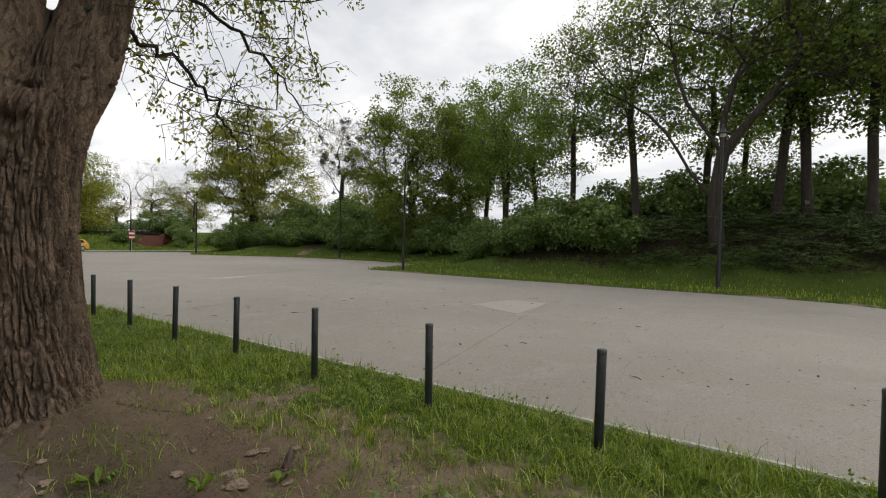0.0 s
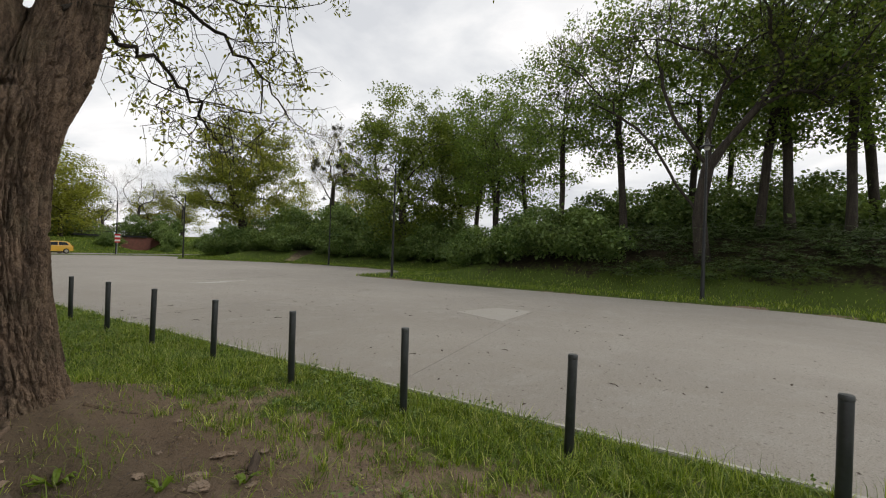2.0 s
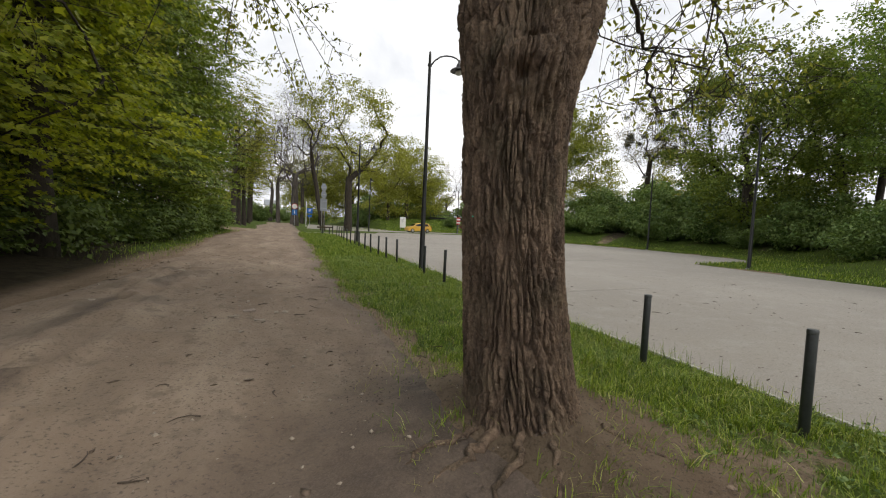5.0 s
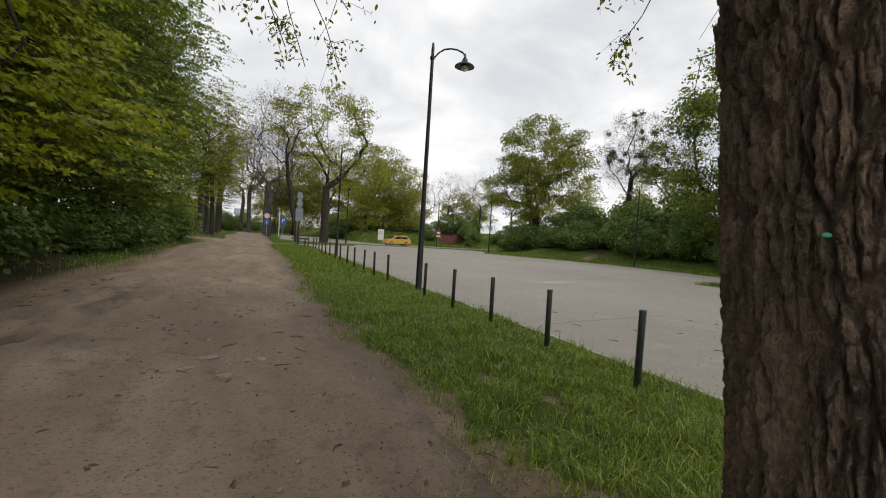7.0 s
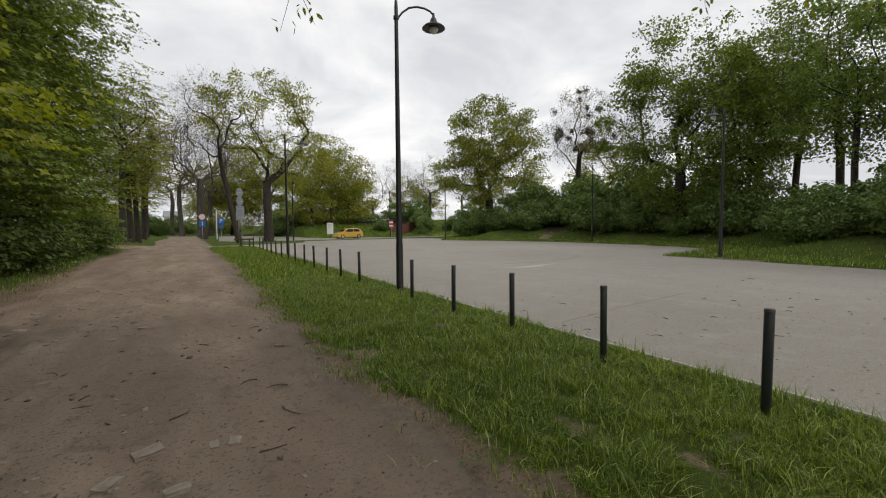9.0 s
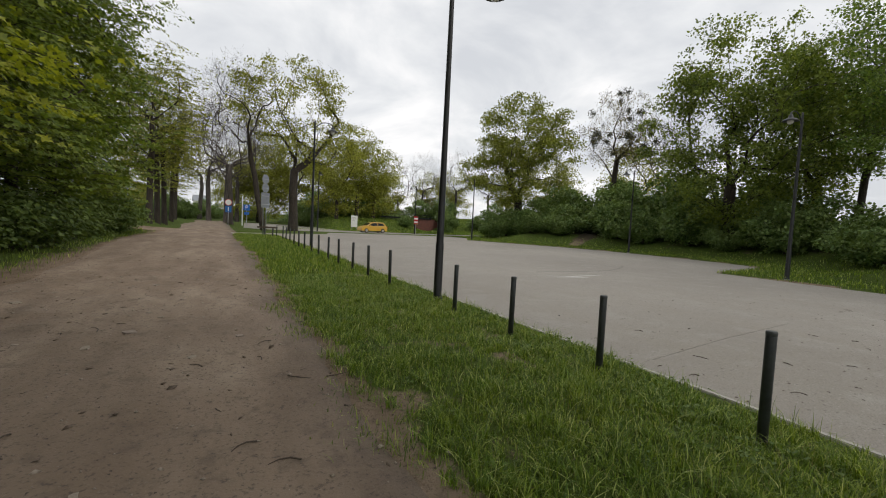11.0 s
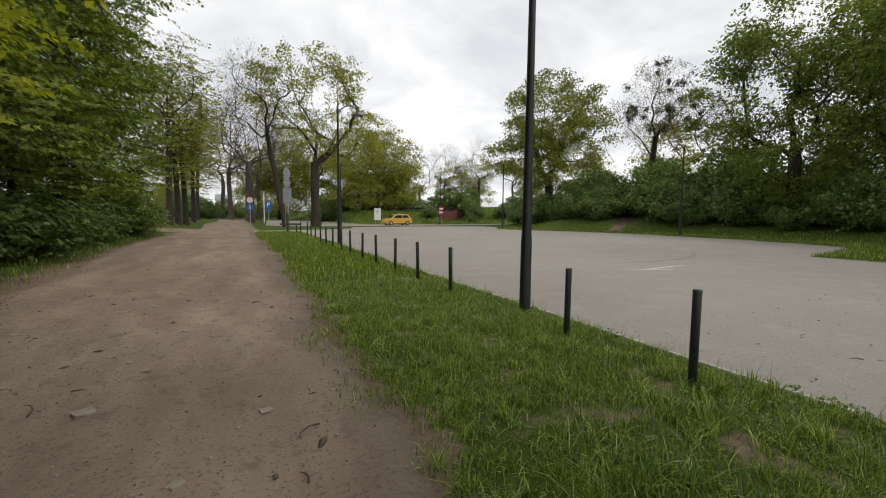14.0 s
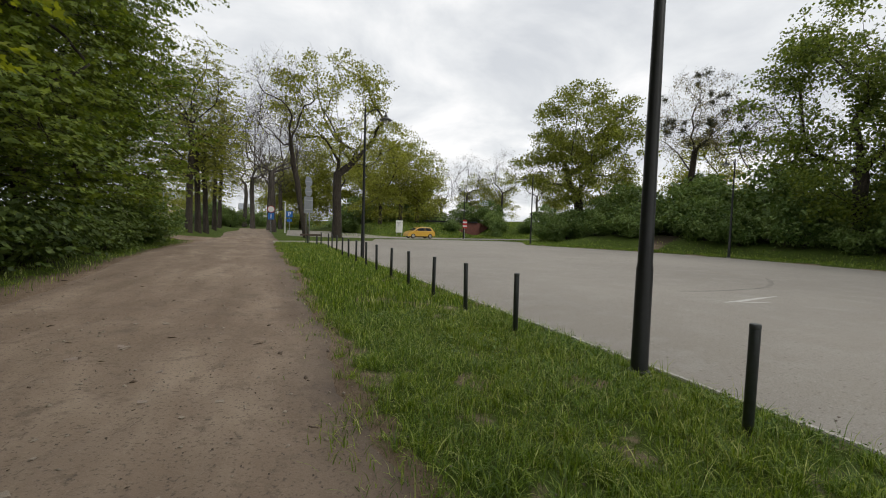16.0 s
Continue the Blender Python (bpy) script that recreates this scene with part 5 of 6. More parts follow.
for dx in (-0.3, 0.3):
    part("leg", box(0.06, 0.06, 0.75, dx, 0, 0.15), GALV, o_)
for k, dz in enumerate((1.75, 1.6, 1.45, 1.3)):
    part("line_of_print", box(0.5 - 0.06 * k, 0.006, 0.04, -0.05, -0.043, dz), SIGN_GREY, o_)
o_ = thing("bench_board", pose(3.0, 39.0, ground_z(3.0, 39.0)), "low dark plank barrier beside the drive", "barrier")
part("plank", box(1.3, 0.05, 0.12, 0, 0, 0.62, 0.01), TWIG, o_)
for dx in (-0.2, 0.35):
    part("post", box(0.09, 0.09, 0.9, dx, 0.05, 0.2, 0.01), POST, o_)

# ---- parked car ----
def make_car():
    ob = thing("parked_car", pose(16.85, 57.6, 0.03, 0, 0, 184) @ Matrix.Diagonal((0.83, 0.9, 0.86, 1)), "golden-yellow compact hatchback parked on the access road", "car")
    prof = [(-2.02, 0.30), (-2.05, 0.55), (-2.00, 0.86), (-1.92, 0.97), (-1.66, 1.30), (-1.40, 1.46), (-0.6, 1.53), (0.25, 1.49), (0.62, 1.36), (1.18, 0.99), (1.75, 0.86), (1.98, 0.72), (2.06, 0.50), (2.03, 0.27)]

    def hull(outline, w0, w1, zmid):
        bm = bmesh.new()
        rows = []
        for f in (-1, -0.86, 0.86, 1):
            row = []
            for x, z in outline:
                taper = 1 - 0.20 * max(0, (z - zmid)) / 0.6
                w = 0.84 * taper
                inset = 0.05 if abs(f) == 1 else 0
                row.append(bm.verts.new((x * (1 - inset * 0.4), w * f * (1.0 if abs(f) < 1 else 1), z - inset * 0.5 * (z > 0.6))))
            rows.append(row)
        n = len(outline)
        for a, b in zip(rows, rows[1:]):
            for k in range(n):
                bm.faces.new((a[k], a[(k + 1) % n], b[(k + 1) % n], b[k]))
        bm.faces.new(rows[0])
        bm.faces.new(rows[-1][::-1])
        bmesh.ops.recalc_face_normals(bm, faces=bm.faces[:])
        return bm
    body = part("body", hull(prof, 0.84, 0.7, 0.95), CAR_YELLOW, ob, smooth=False)
    for s in (-1, 1):
        for xs in (((-1.55, 1.02), (-1.30, 1.36), (-0.55, 1.42), (-0.50, 1.0)), ((-0.42, 1.0), (-0.47, 1.42), (0.22, 1.39), (0.55, 1.28), (0.95, 1.0))):
            bm = bmesh.new()
            vs = []
            for x, z in xs:
                w = 0.84 * (1 - 0.20 * max(0, z - 0.95) / 0.6) + 0.006
                vs.append(bm.verts.new((x, s * w, z)))
            f = bm.faces.new(vs)
            bmesh.ops.solidify(bm, geom=[f], thickness=0.012)
            part("side_window", bm, GLASS_DARK, body)
        for x in (-1.28, 1.27):
            bm = lathe([(0.20, -0.10), (0.30, -0.09), (0.315, -0.05), (0.315, 0.05), (0.30, 0.09), (0.20, 0.10)], 26)
            bm.transform(pose(x, s * 0.78, 0.315, 90))
            wheel = part("wheel", bm, RUBBER, ob)
            bm = lathe([(0.19, -0.105), (0.20, -0.10), (0.20, 0.10), (0.19, 0.105), (0.05, 0.11)], 20)
            bm.transform(pose(x, s * 0.78, 0.315, 90))
            part("rim", bm, ALLOY, wheel)
        part("tail_light", box(0.10, 0.16, 0.26, -1.98, s * 0.72, 0.86, 0.02), TAIL, body)
        part("headlight", box(0.22, 0.20, 0.14, 1.88, s * 0.66, 0.70, 0.03), ALLOY, body)
        part("mirror", box(0.12, 0.16, 0.12, 0.72, s * 0.90, 1.02, 0.03), CAR_YELLOW, body)
        part("door_handle", box(0.16, 0.02, 0.03, -0.35, s * 0.845, 0.86, 0.005), CAR_YELLOW, body)
    for xs in (((-1.70, 1.28), (-1.90, 1.00)), ((0.66, 1.345), (1.14, 1.03))):
        (x0, z0), (x1, z1) = xs
        bm = bmesh.new()
        vs = [bm.verts.new(c) for c in ((x0, -0.62, z0), (x0, 0.62, z0), (x1, 0.72, z1), (x1, -0.72, z1))]
        f = bm.faces.new(vs)
        bmesh.ops.translate(bm, verts=bm.verts[:], vec=(0.012 if x1 > 0 else -0.012, 0, 0.012))
        bmesh.ops.solidify(bm, geom=[f], thickness=0.01)
        part("screen", bm, GLASS_DARK, body)
    part("bumper", box(0.16, 1.6, 0.22, 1.98, 0, 0.40, 0.04), CAR_YELLOW, body)
    part("number_plate", box(0.02, 0.5, 0.11, -2.06, 0, 0.62), WHITE, body)
    part("sill", box(2.0, 1.62, 0.14, 0, 0, 0.27, 0.02), RUBBER, body)
    return ob


make_car()

# ---- bridge over the road in the embankment ----
br = thing("brick_bridge", pose(31.2, 77.0, 0, 0, 0, -8), "low red-brick bridge with a dark deck and railing", "bridge")
part("abutment", box(5.2, 1.2, 2.4, 0.9, 0, 1.0, 0.03), BRICK_FAR, br)
part("wing_wall", box(3.2, 0.6, 1.6, 4.6, 0.5, 1.4, 0.03), BRICK_FAR, br)
deck = part("deck", box(9.0, 2.0, 0.26, -1.6, 0.2, 2.3, 0.03), LAMP_PAINT, br)
for k in range(13):
    part("baluster", box(0.05, 0.05, 0.5, -5.9 + 0.72 * k, -0.7, 2.65), LAMP_PAINT, deck)
part("handrail", box(8.8, 0.06, 0.06, -1.6, -0.7, 2.9), LAMP_PAINT, deck)
o_ = thing("hazard_sign", pose(22.95, 58.2, 0.1), "small red and white striped warning plate on a post", "road sign")
part("post", lathe([(0.03, -0.2), (0.03, 2.1)], 8), GALV, o_)
p_ = part("plate", box(0.55, 0.02, 1.0, 0, -0.03, 1.75), RED, o_)
for z_ in (1.5, 1.95):
    part("stripe", box(0.56, 0.006, 0.2, 0, -0.043, z_), WHITE, p_)

# ---- far house behind the trees ----
def make_house(x, y, turn, w, d, h, label, wall_mat, cols, rows):
    ob = thing("house", pose(x, y, 0, 0, 0, turn), label, "house")
    part("wall", box(w, d, h, 0, 0, h / 2), wall_mat, ob)
    bm = bmesh.new()
    a, b = w / 2 + 0.3, d / 2 + 0.3
    vs = [bm.verts.new(c) for c in ((-a, -b, h), (a, -b, h), (a, b, h), (-a, b, h), (-a, 0, h + 1.8), (a, 0, h + 1.8))]
    for f in ((0, 1, 5, 4), (2, 3, 4, 5), (0, 4, 3), (1, 2, 5), (3, 2, 1, 0)):
        bm.faces.new([vs[k] for k in f])
    part("roof", bm, SIGN_GREY, ob)
    for k in range(cols):
        for r in range(rows):
            cx, cz = -w / 2 + w * (k + 0.5) / cols, 1.5 + r * h / rows
            pane_frame = part("window", box(1.0, 0.1, 1.3, cx, -d / 2 - 0.03, cz), WHITE, ob)
            part("pane", box(0.84, 0.04, 1.14, cx, -d / 2 - 0.085, cz), GLASS_DARK, pane_frame)
    return ob


make_house(-4.0, 150.0, 6, 3.6, 7.0, 4.6, "narrow white gable house glimpsed between tree trunks", FACADE, 1, 1)
make_house(-26.0, 150.0, 0, 17.0, 8.0, 6.5, "long pale pinkish house beyond the open field", FACADE_PINK, 6, 2)

# ---- grass ----
def blades(name, x, y, length, width, material, label, seed, lean=0.45):
    rng = np.random.default_rng(seed)
    n = len(x)
    z = height(x, y) - 0.01
    base = np.stack([x, y, z], -1)
    a = rng.uniform(0, 2 * math.pi, n)
    side = np.stack([np.cos(a), np.sin(a), 0 * a], -1) * (width * rng.uniform(0.6, 1.3, n))[:, None] / 2
    b = a + math.pi / 2 + rng.normal(size=n) * 0.5
    tilt = np.stack([np.cos(b), np.sin(b), 0 * b], -1) * (np.abs(rng.normal(size=n)) * lean * length)[:, None]
    upv = np.stack([0 * a, 0 * a, length], -1)
    v = np.stack([base - side, base + side, base + tilt * 0.35 + upv * 0.6 - side * 0.8, base + tilt * 0.35 + upv * 0.6 + side * 0.8, base + tilt + upv * 0.92], 1).reshape(-1, 3)
    i = np.arange(n)[:, None, None] * 5
    f = (i + np.array([[0, 1, 3], [0, 3, 2], [2, 3, 4]])[None]).reshape(-1, 3)
    return tagged(new(name, mesh_np(name, v, f, 3, material)), label, "grass", kind="stuff")


def scatter(rng, n, x0, x1, y0, y1, keep):
    x, y = rng.uniform(x0, x1, n), rng.uniform(y0, y1, n)
    k = rng.random(n) < keep(x, y)
    return x[k], y[k]


def strip_keep(x, y):
    t = turf_of(x, y)
    clump = value_noise(x * 5, y * 5, 21) * 0.6 + value_noise(x * 14, y * 14, 22) * 0.6
    bald = 0.34 + 0.66 * smooth01(0.22, 0.48, 0.5 * value_noise(x * 2.6 + 4, y * 2.6, 28) + 0.5 * value_noise(x * 7.3, y * 7.3, 29))
    tree = bald * smooth01(0.45, 0.9, np.hypot(x - TREE_X, y - TREE_Y))
    sparse = 1 - 0.76 * smooth01(6.5, 3.8, y) * smooth01(3.7, 2.5, x) * np.minimum(1.05, 0.6 + value_noise(x * 2.3, y * 2.3, 37))
    return np.clip((t * 1.5 - 0.25) * (clump * 1.5 - 0.1) * sparse, 0, 1) * tree * smooth01(3.99, 3.86, x)


gr = np.random.default_rng(41)
x_, y_ = scatter(gr, 200000, 0.7, 4.12, -2.5, 18, strip_keep)
tallness = 0.028 + 0.065 * value_noise(x_ * 3.2, y_ * 3.2, 23) ** 1.6 + 0.045 * value_noise(x_ * 9, y_ * 9, 26)
blades("grass_strip", x_, y_, tallness * gr.uniform(0.6, 1.5, len(x_)), 0.0065, GRASS, "fresh green uneven grass along the bollards", 1, 1.0)
tx, ty = scatter(gr, 9000, 0.9, 4.1, -2.5, 18, lambda a, b: np.clip(strip_keep(a, b) * 1.2, 0, 1))
per = 26
th = (0.045 + 0.095 * gr.random(len(tx)) ** 2.5) * (0.7 + 0.6 * value_noise(tx * 1.7, ty * 1.7, 27))
ang, rad = gr.uniform(0, 6.28, len(tx) * per), np.abs(gr.normal(size=len(tx) * per)) * 0.035
tx, ty, th = np.repeat(tx, per) + rad * np.cos(ang), np.repeat(ty, per) + rad * np.sin(ang), np.repeat(th, per) * gr.uniform(0.5, 1.25, len(tx) * per)
blades("grass_tufts", tx, ty, th, 0.006, GRASS, "taller uneven tufts of bright green grass", 8, 1.1)
x_, y_ = scatter(gr, 60000, 0.8, 4.12, 18, 41, strip_keep)
blades("grass_strip", x_, y_, 0.11 * gr.uniform(0.6, 1.5, len(x_)), 0.012, GRASS, "fresh green uneven grass along the bollards", 2)
x_, y_ = scatter(gr, 9000, 3.4, 4.03, -2.5, 30, lambda a, b: 0.55 * smooth01(0.3, 0.8, value_noise(a * 3, b * 3, 24)) * smooth01(3.4, 3.9, a))
blades("grass_stalks", x_, y_, 0.20 * gr.uniform(0.6, 1.35, len(x_)), 0.004, GRASS, "tall thin grass stalks leaning over the kerb", 3, 0.35)
lx, ly = scatter(gr, 2600, 0.9, 4.0, -2.0, 18, lambda a, b: np.clip(turf_of(a, b) * 1.2 - 0.1, 0, 1) * smooth01(0.5, 0.75, value_noise(a * 1.3 + 2, b * 1.3, 38)))
la, lr = gr.uniform(0, 6.28, len(lx) * 9), np.abs(gr.normal(size=len(lx) * 9)) * 0.05
lx, ly = np.repeat(lx, 9) + lr * np.cos(la), np.repeat(ly, 9) + lr * np.sin(la)
lv, lf = leaf_arrays(np.stack([lx, ly, height(lx, ly) + gr.uniform(0.02, 0.075, len(lx))], -1), 0.034, gr, 0.9)
tagged(new("clover", mesh_np("clover", lv, lf, 3, LEAF_BUSH)), "low broad-leaved clover and weeds among the grass", "clover", kind="stuff")
x_, y_ = scatter(gr, 30000, 0.7, 4.0, -2.5, 20, lambda a, b: np.clip(strip_keep(a, b) * 0.8 + 0.02, 0, 1))
blades("dry_grass", x_, y_, 0.07 * gr.uniform(0.5, 1.4, len(x_)), 0.004, GRASS_DRY, "dry straw-coloured blades among the grass", 4, 0.9)
x_, y_ = scatter(gr, 26000, 0.3, 2.6, 0.6, 6.5, lambda a, b: smooth01(0.55, 0.8, np.hypot(a - TREE_X, b - TREE_Y)) * smooth01(0.42, 0.62, value_noise(a * 4, b * 4, 31)) * smooth01(0.5, 1.3, a) * 0.55)
blades("sparse_grass", x_, y_, 0.055 * gr.uniform(0.4, 1.8, len(x_)), 0.005, GRASS, "thin sparse grass sprouting from bare soil", 9, 1.0)
x_, y_ = scatter(gr, 60000, 0.2, 2.4, 4.5, 24, lambda a, b: np.exp(-((a - path_sides(b)[1] + 0.05 - 0.35 * (value_noise(a * 0.0 + 3, b * 1.1, 36) - 0.5)) / 0.22) ** 2) * smooth01(0.45, 0.7, value_noise(a * 3.3, b * 3.3, 35)) * 0.8)
blades("edge_grass", x_, y_, 0.06 * gr.uniform(0.4, 1.8, len(x_)), 0.006, GRASS, "ragged short grass creeping onto the path's edge", 12, 1.0)
x_, y_ = scatter(gr, 3000, 0.3, 2.4, 0.8, 6.5, lambda a, b: 0.8 * smooth01(0.4, 0.7, value_noise(a * 3, b * 3, 33)))
blades("straw", x_, y_, 0.05 * gr.uniform(0.3, 1.5, len(x_)), 0.004, GRASS_DRY, "dry straw stalks lying on bare soil", 10, 2.2)
x_, y_ = scatter(gr, 190000, 16, 33, -9, 54, lambda a, b: np.where((to_outline(a, b, LOT) > 0.02) & (to_outline(a, b, LOT) < 6.5), 0.8 * smooth01(6.5 - 1.2 * smooth01(15, 10, b), 1.5, to_outline(a, b, LOT)) * (0.3 + value_noise(a * 1.3, b * 1.3, 25)), 0))
blades("bank_grass", x_, y_, 0.12 * gr.uniform(0.5, 1.6, len(x_)), 0.022, GRASS, "lush grass at the foot of the bank", 5)
x_, y_ = scatter(gr, 34000, -8, -3.4, 6, 45, lambda a, b: np.where(a < path_sides(b)[0] - 0.05, 0.75 * np.exp(-((a + 4.5) / 0.9) ** 2) * smooth01(14, 21, b), 0))
blades("verge_grass", x_, y_, 0.11 * gr.uniform(0.4, 1.6, len(x_)), 0.010, GRASS, "shaded grass verge under the wood's edge", 6)
x_, y_ = scatter(gr, 40000, 8, 40, 61, 76, lambda a, b: 0.7 + 0 * a)
blades("mound_grass", x_, y_, 0.15 * gr.uniform(0.6, 1.5, len(x_)), 0.05, GRASS, "grass on the mound behind the road", 7)

# ---- things lying about ----
def chunk_mesh(name, seed, sx, sy, sz, material, rounded=False):
    bm = bmesh.new()
    if rounded:
        bmesh.ops.create_icosphere(bm, subdivisions=3, radius=0.6)
        for v in bm.verts:
            v.co *= 1 + 0.5 * noise.noise(v.co * 3.0 + Vector((seed, 0, 0))) + 0.25 * noise.noise(v.co * 8.0)
    else:
        bmesh.ops.create_cube(bm, size=1)
        bmesh.ops.subdivide_edges(bm, edges=bm.edges[:], cuts=1, use_grid_fill=True)
    for v in bm.verts:
        d = noise.noise_vector(v.co * 1.7 + Vector((seed, seed * 2.0, 0))) * 0.16
        v.co = Vector(((v.co.x + d.x) * sx, (v.co.y + d.y) * sy, (v.co.z + d.z) * sz))
    me = bpy.data.meshes.new(name)
    bm.to_mesh(me)
    bm.free()
    me.materials.append(material)
    return me


def path_z(x, y):
    a, b = np.array([float(x)]), np.array([float(y)])
    return float((height(a, b) + 0.05 * (value_noise(a * 1.4, b * 0.35, 11) - 0.5) + 0.035 * (value_noise(a * 4.1, b * 2.1, 12) - 0.5) + 0.012)[0])


rd = random.Random(9)
for k, (x, y, s, a) in enumerate(((-0.69, 9.26, 0.13, 20), (-0.85, 9.0, 0.11, 60), (-0.52, 8.75, 0.10, 10), (-0.2, 9.15, 0.08, 80), (-1.0, 13.3, 0.10, 30), (-0.35, 12.2, 0.06, 45), (-2.9, 10.2, 0.12, 15), (-2.2, 12.7, 0.10, 70), (-1.6, 11.2, 0.09, 5),
                                  (-2.5, 14.2, 0.12, 20), (-2.6, 15.4, 0.1, 50), (-0.1, 15.2, 0.05, 5), (-1.45, 16.6, 0.08, 33))):
    me_ = chunk_mesh("stone_fragment", k, s * 1.15, s * 0.9, s * 0.3, STONE if k % 4 else RUBBLE)
    o_ = tagged(new("stone_fragment", me_), "broken flat piece of pale stone on the path" if k % 4 else "broken piece of reddish brick on the path", "stone", "rubble on the path")
    o_.matrix_basis = pose(x, y, path_z(x, y) + s * 0.05, rd.uniform(-8, 8), rd.uniform(-8, 8), a)
bits = [chunk_mesh("stone_chip", 40 + k, 1.2, 0.9, 0.3, STONE if k < 3 else RUBBLE) for k in range(4)]
for k in range(70):
    cx, cy = ((-2.3, 8.4), (-0.75, 9.1), (-2.6, 11.8), (-1.9, 13.6), (-2.7, 15.6), (-1.2, 17.5), (-0.7, 14.4))[k % 7]
    x, y, s = cx + rd.gauss(0, 0.38), cy + rd.gauss(0, 0.5), 0.022 + 0.05 * rd.random() ** 2
    o_ = tagged(new("stone_chip", bits[k % 4]), "small chip of pale stone on the path" if k % 4 < 3 else "small chip of reddish brick on the path", "stone", "rubble on the path")
    o_.matrix_basis = pose(x, y, path_z(x, y) + 0.08 * s, rd.uniform(-12, 12), rd.uniform(-12, 12), rd.uniform(0, 360)) @ Matrix.Diagonal((s, s, s, 1))
peb_v, peb_f, off = [], [], 0
tpl = np.array([(1, 0, 0), (0, 1, 0), (-1, 0, 0), (0, -1, 0), (0, 0, 0.7), (0, 0, -0.7)], float)
tf = np.array([(0, 1, 4), (1, 2, 4), (2, 3, 4), (3, 0, 4), (1, 0, 5), (2, 1, 5), (3, 2, 5), (0, 3, 5)])
pr = np.random.default_rng(51)
for k in range(1500):
    y = pr.uniform(1, 24)
    x = pr.uniform(-3.5, 1.2)
    s = 0.006 + 0.016 * pr.random() ** 3
    a = pr.uniform(0, 6.28)
    t_ = tpl * s * pr.uniform(0.6, 1.4, (1, 3))
    r_ = np.stack([t_[:, 0] * math.cos(a) - t_[:, 1] * math.sin(a), t_[:, 0] * math.sin(a) + t_[:, 1] * math.cos(a), t_[:, 2]], -1)
    peb_v.append(r_ + np.array([x, y, path_z(x, y) + 0.2 * s]))
    peb_f.append(tf + off)
    off += 6
tagged(new("pebbles", mesh_np("pebbles", np.concatenate(peb_v), np.concatenate(peb_f), 3, STONE)), "small pebbles and grit strewn over the dirt path", "pebbles", kind="stuff")
peb_v, peb_f = [], []
for k in range(1300):
    ridge_ = k < 800
    y = pr.uniform(5.5, 16) if ridge_ else pr.uniform(3, 24)
    row_ = -2.25 - 0.06 * (y - 8)
    x = row_ + pr.normal() * 0.5 if ridge_ else pr.uniform(-3.6, 1.2)
    s = 0.007 + 0.022 * pr.random() ** 2.5
    a = 0.9 + pr.normal() * 0.7
    t_ = tpl * s * np.array([[pr.uniform(1.0, 2.6), pr.uniform(0.5, 1.1), 0.55]]) + pr.normal(size=(6, 3)) * s * 0.18
    r_ = np.stack([t_[:, 0] * math.cos(a) - t_[:, 1] * math.sin(a), t_[:, 0] * math.sin(a) + t_[:, 1] * math.cos(a), t_[:, 2]], -1)
    peb_v.append(r_ + np.array([x, y, path_z(x, y) + 0.15 * s]))
    peb_f.append(tf + 6 * k)
tagged(new("soil_crumbs", mesh_np("soil_crumbs", np.concatenate(peb_v), np.concatenate(peb_f), 3, CLOD)), "dark crumbs of dried mud along the path's ruts", "soil crumbs", kind="stuff")
for k in range(110):
    lot_ = k < 46
    x, y = (rd.uniform(4.4, 13), rd.uniform(0.5, 12)) if lot_ else (rd.uniform(-3.2, 1.4), rd.uniform(2, 14))
    z0 = 0.004 if lot_ else path_z(x, y) + 0.004
    L, a = rd.uniform(0.05, 0.28) * (0.6 if lot_ else 0.9), rd.uniform(0, 6.28)
    pts = [(x + s * L * math.cos(a + 0.6 * s), y + s * L * math.sin(a + 0.6 * s), z0 + 0.004 + 0.01 * math.sin(3 * s)) for s in (0, 0.35, 0.7, 1.0)]
    c_ = [(pts, [0.006, 0.005, 0.004, 0.002], 5)]
    if k % 3 == 0:
        c_.append(([pts[1], (pts[1][0] + 0.06 * math.cos(a + 1.2), pts[1][1] + 0.06 * math.sin(a + 1.2), z0 + 0.012)], [0.003, 0.0015], 4))
    tagged(new("fallen_twig", tubes_mesh("fallen_twig", c_, TWIG)), "dry brown twig fallen on the concrete" if lot_ else "dry brown twig fallen on the dirt path", "twig", "fallen twigs")
v_, f_ = leaf_arrays(np.stack([pr.uniform(4.2, 14, 620), pr.uniform(-1, 14, 620), np.full(620, 0.008)], -1), 0.04, pr, 3.0)
tagged(new("fallen_leaves", mesh_np("fallen_leaves", v_, f_, 3, TWIG)), "small dry brown leaves scattered over the concrete", "leaves", kind="stuff")
st = tagged(new("tree_stump_root", chunk_mesh("tree_stump_root", 77, 0.10, 0.05, 0.16, TWIG, True)), "dark broken root stub standing in the soil", "root")
st.matrix_basis = pose(1.86, 3.05, ground_z(1.86, 3.05) + 0.03, 10, 12, 40)
for k, (x, y, s) in enumerate(((1.62, 3.25, 0.13), (1.85, 3.4, 0.11), (1.5, 3.0, 0.12), (2.05, 3.2, 0.08), (1.4, 3.45, 0.08), (1.7, 2.85, 0.07))):
    o_ = tagged(new("soil_clod", chunk_mesh("soil_clod", 90 + k, s * 0.75, s * 0.6, s * 0.2, DIRT, True)), "dry crumbly clod of pale soil", "soil clod", "soil clods by the tree")
    o_.matrix_basis = pose(x, y, ground_z(x, y) + 0.01, rd.uniform(-10, 10), rd.uniform(-10, 10), rd.uniform(0, 180))

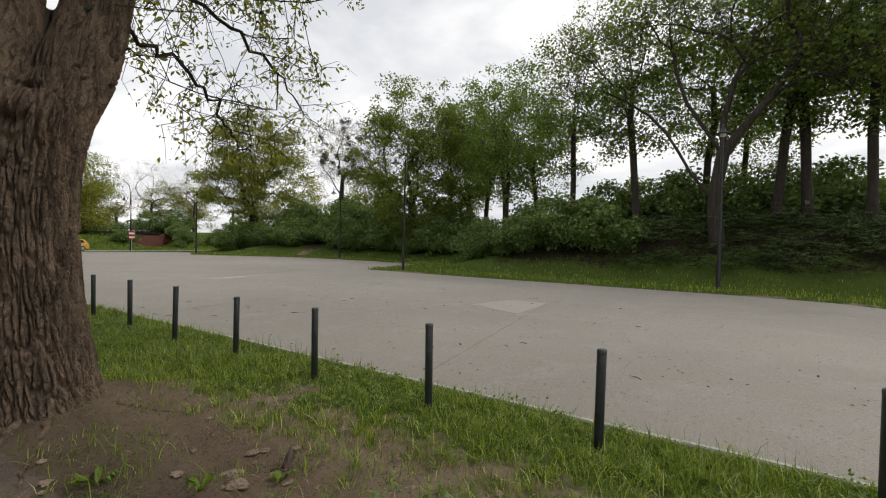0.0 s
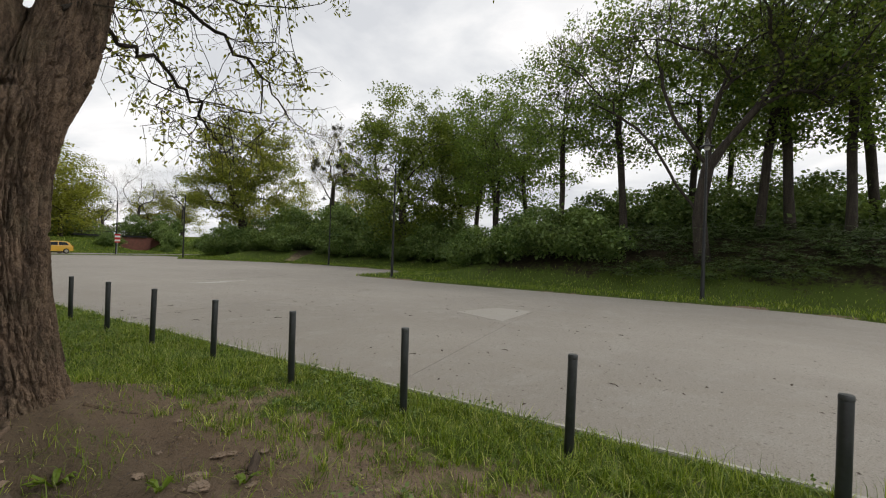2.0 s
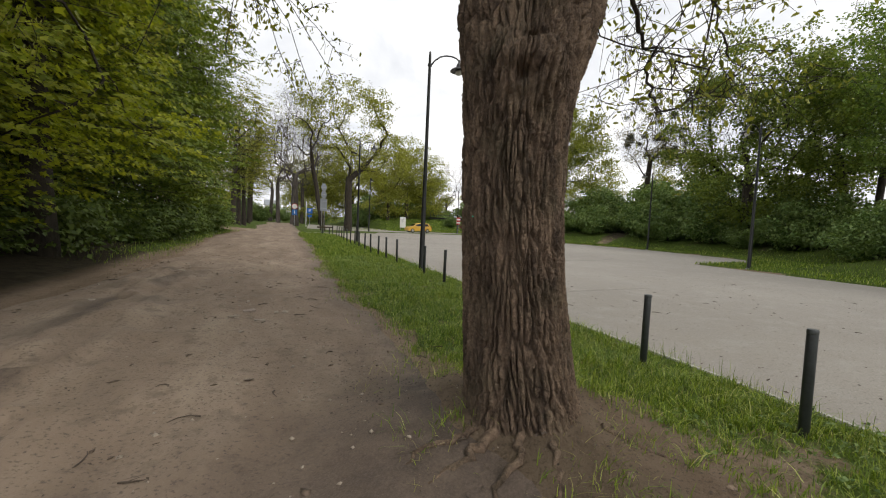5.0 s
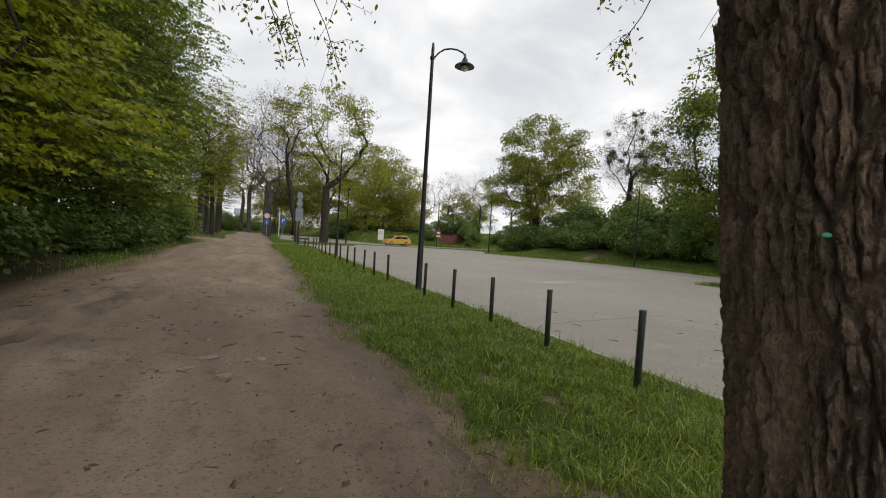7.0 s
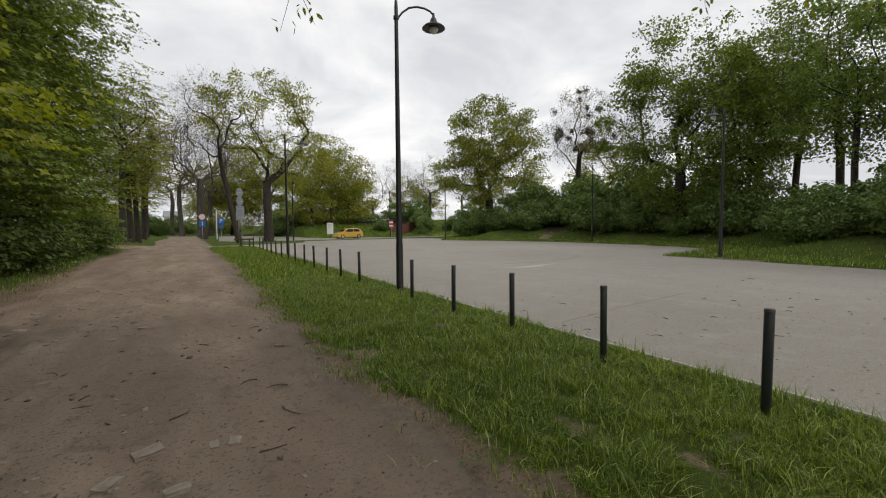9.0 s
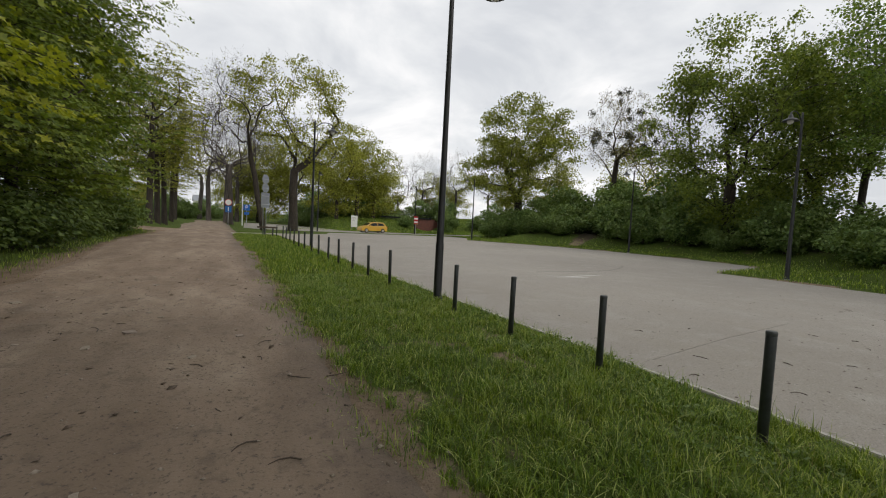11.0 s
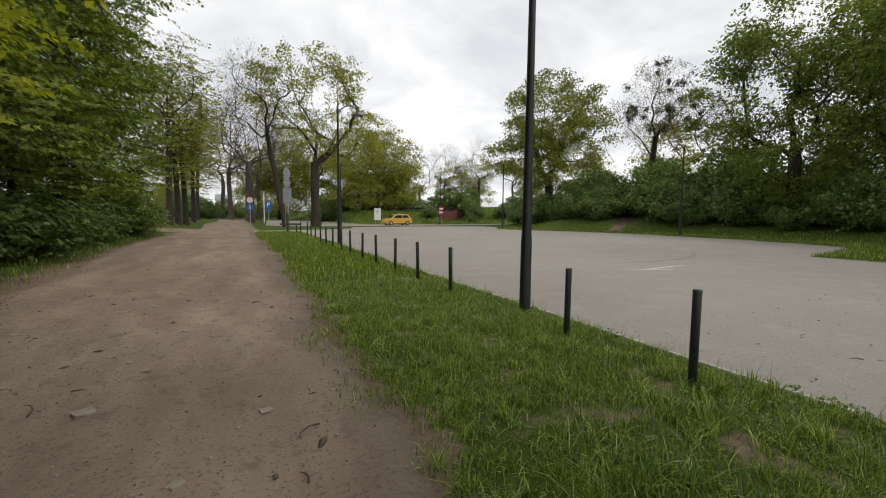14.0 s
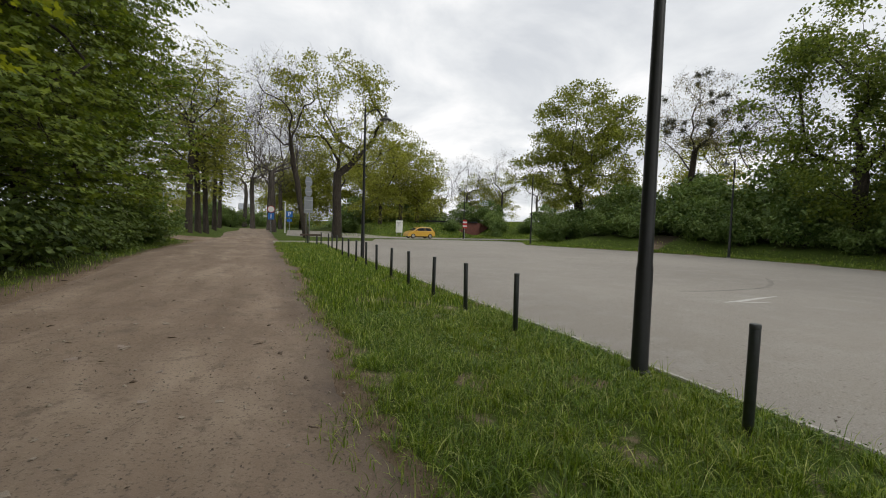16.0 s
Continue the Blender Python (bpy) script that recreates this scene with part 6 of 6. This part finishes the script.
clods = [chunk_mesh("soil_clod", 120 + k, 0.75, 0.6, 0.32, DIRT, True) for k in range(4)]
for k in range(60):
    x, y, s = rd.uniform(0.55, 2.5), rd.uniform(1.6, 4.4), 0.022 + 0.06 * rd.random() ** 2.5
    o_ = tagged(new("soil_clod", clods[k % 4]), "small dry lump of soil by the tree", "soil clod", "soil clods by the tree")
    o_.matrix_basis = pose(x, y, ground_z(x, y) + 0.1 * s, rd.uniform(-15, 15), rd.uniform(-15, 15), rd.uniform(0, 360)) @ Matrix.Diagonal((s, s, s, 1))

# bark crumbs and litter on the path and round the tree
n_ = 4200
x_, y_ = pr.uniform(-3.6, 2.2, n_), pr.uniform(0.8, 22, n_)
near_ = pr.random(n_) < 0.5
x_ = np.where(near_, pr.uniform(0.2, 2.2, n_), x_)
y_ = np.where(near_, pr.uniform(1.2, 7.5, n_), y_)
z_ = height(x_, y_) + 0.05 * (value_noise(x_ * 1.4, y_ * 0.35, 11) - 0.5) * (x_ < 1) + 0.02
v_, f_ = leaf_arrays(np.stack([x_, y_, z_], -1), 0.02, pr, 2.0)
tagged(new("bark_litter", mesh_np("bark_litter", v_, f_, 3, TWIG)), "dark bark crumbs and leaf litter on the bare soil", "litter", kind="stuff")


def make_weed(seed):
    rng = np.random.default_rng(seed)
    ob = thing("weed_plant", Matrix(), "low green leafy weed growing in bare soil", "weed", "weeds by the tree")
    for k in range(11):
        a, L = rng.uniform(0, 6.28), rng.uniform(0.05, 0.11)
        bm = bmesh.new()
        c = []
        for s, w, z in ((0, 0.003, 0.0), (0.4, 0.014, 0.5), (0.75, 0.011, 0.62), (1.0, 0.001, 0.5)):
            zz = z * L * rng.uniform(0.7, 1.2)
            c.append((bm.verts.new((s * L, -w, zz)), bm.verts.new((s * L, 0, zz - 0.004)), bm.verts.new((s * L, w, zz))))
        for p, q in zip(c, c[1:]):
            bm.faces.new((p[0], p[1], q[1], q[0]))
            bm.faces.new((p[1], p[2], q[2], q[1]))
        bm.transform(pose(0, 0, 0, 0, 0, math.degrees(a)))
        part("leaf", bm, GRASS, ob)
    return ob


weed = make_weed(4)
for k, (x, y, s) in enumerate(((1.12, 3.75, 1.3), (1.35, 3.1, 0.8), (0.95, 2.9, 0.9), (1.7, 2.9, 0.7), (1.25, 2.35, 0.8), (1.62, 6.6, 0.9), (1.3, 9.4, 0.8), (1.9, 1.6, 0.8), (1.05, 1.7, 1.0))):
    put(weed, x, y, 50 * k, s, 0.0)
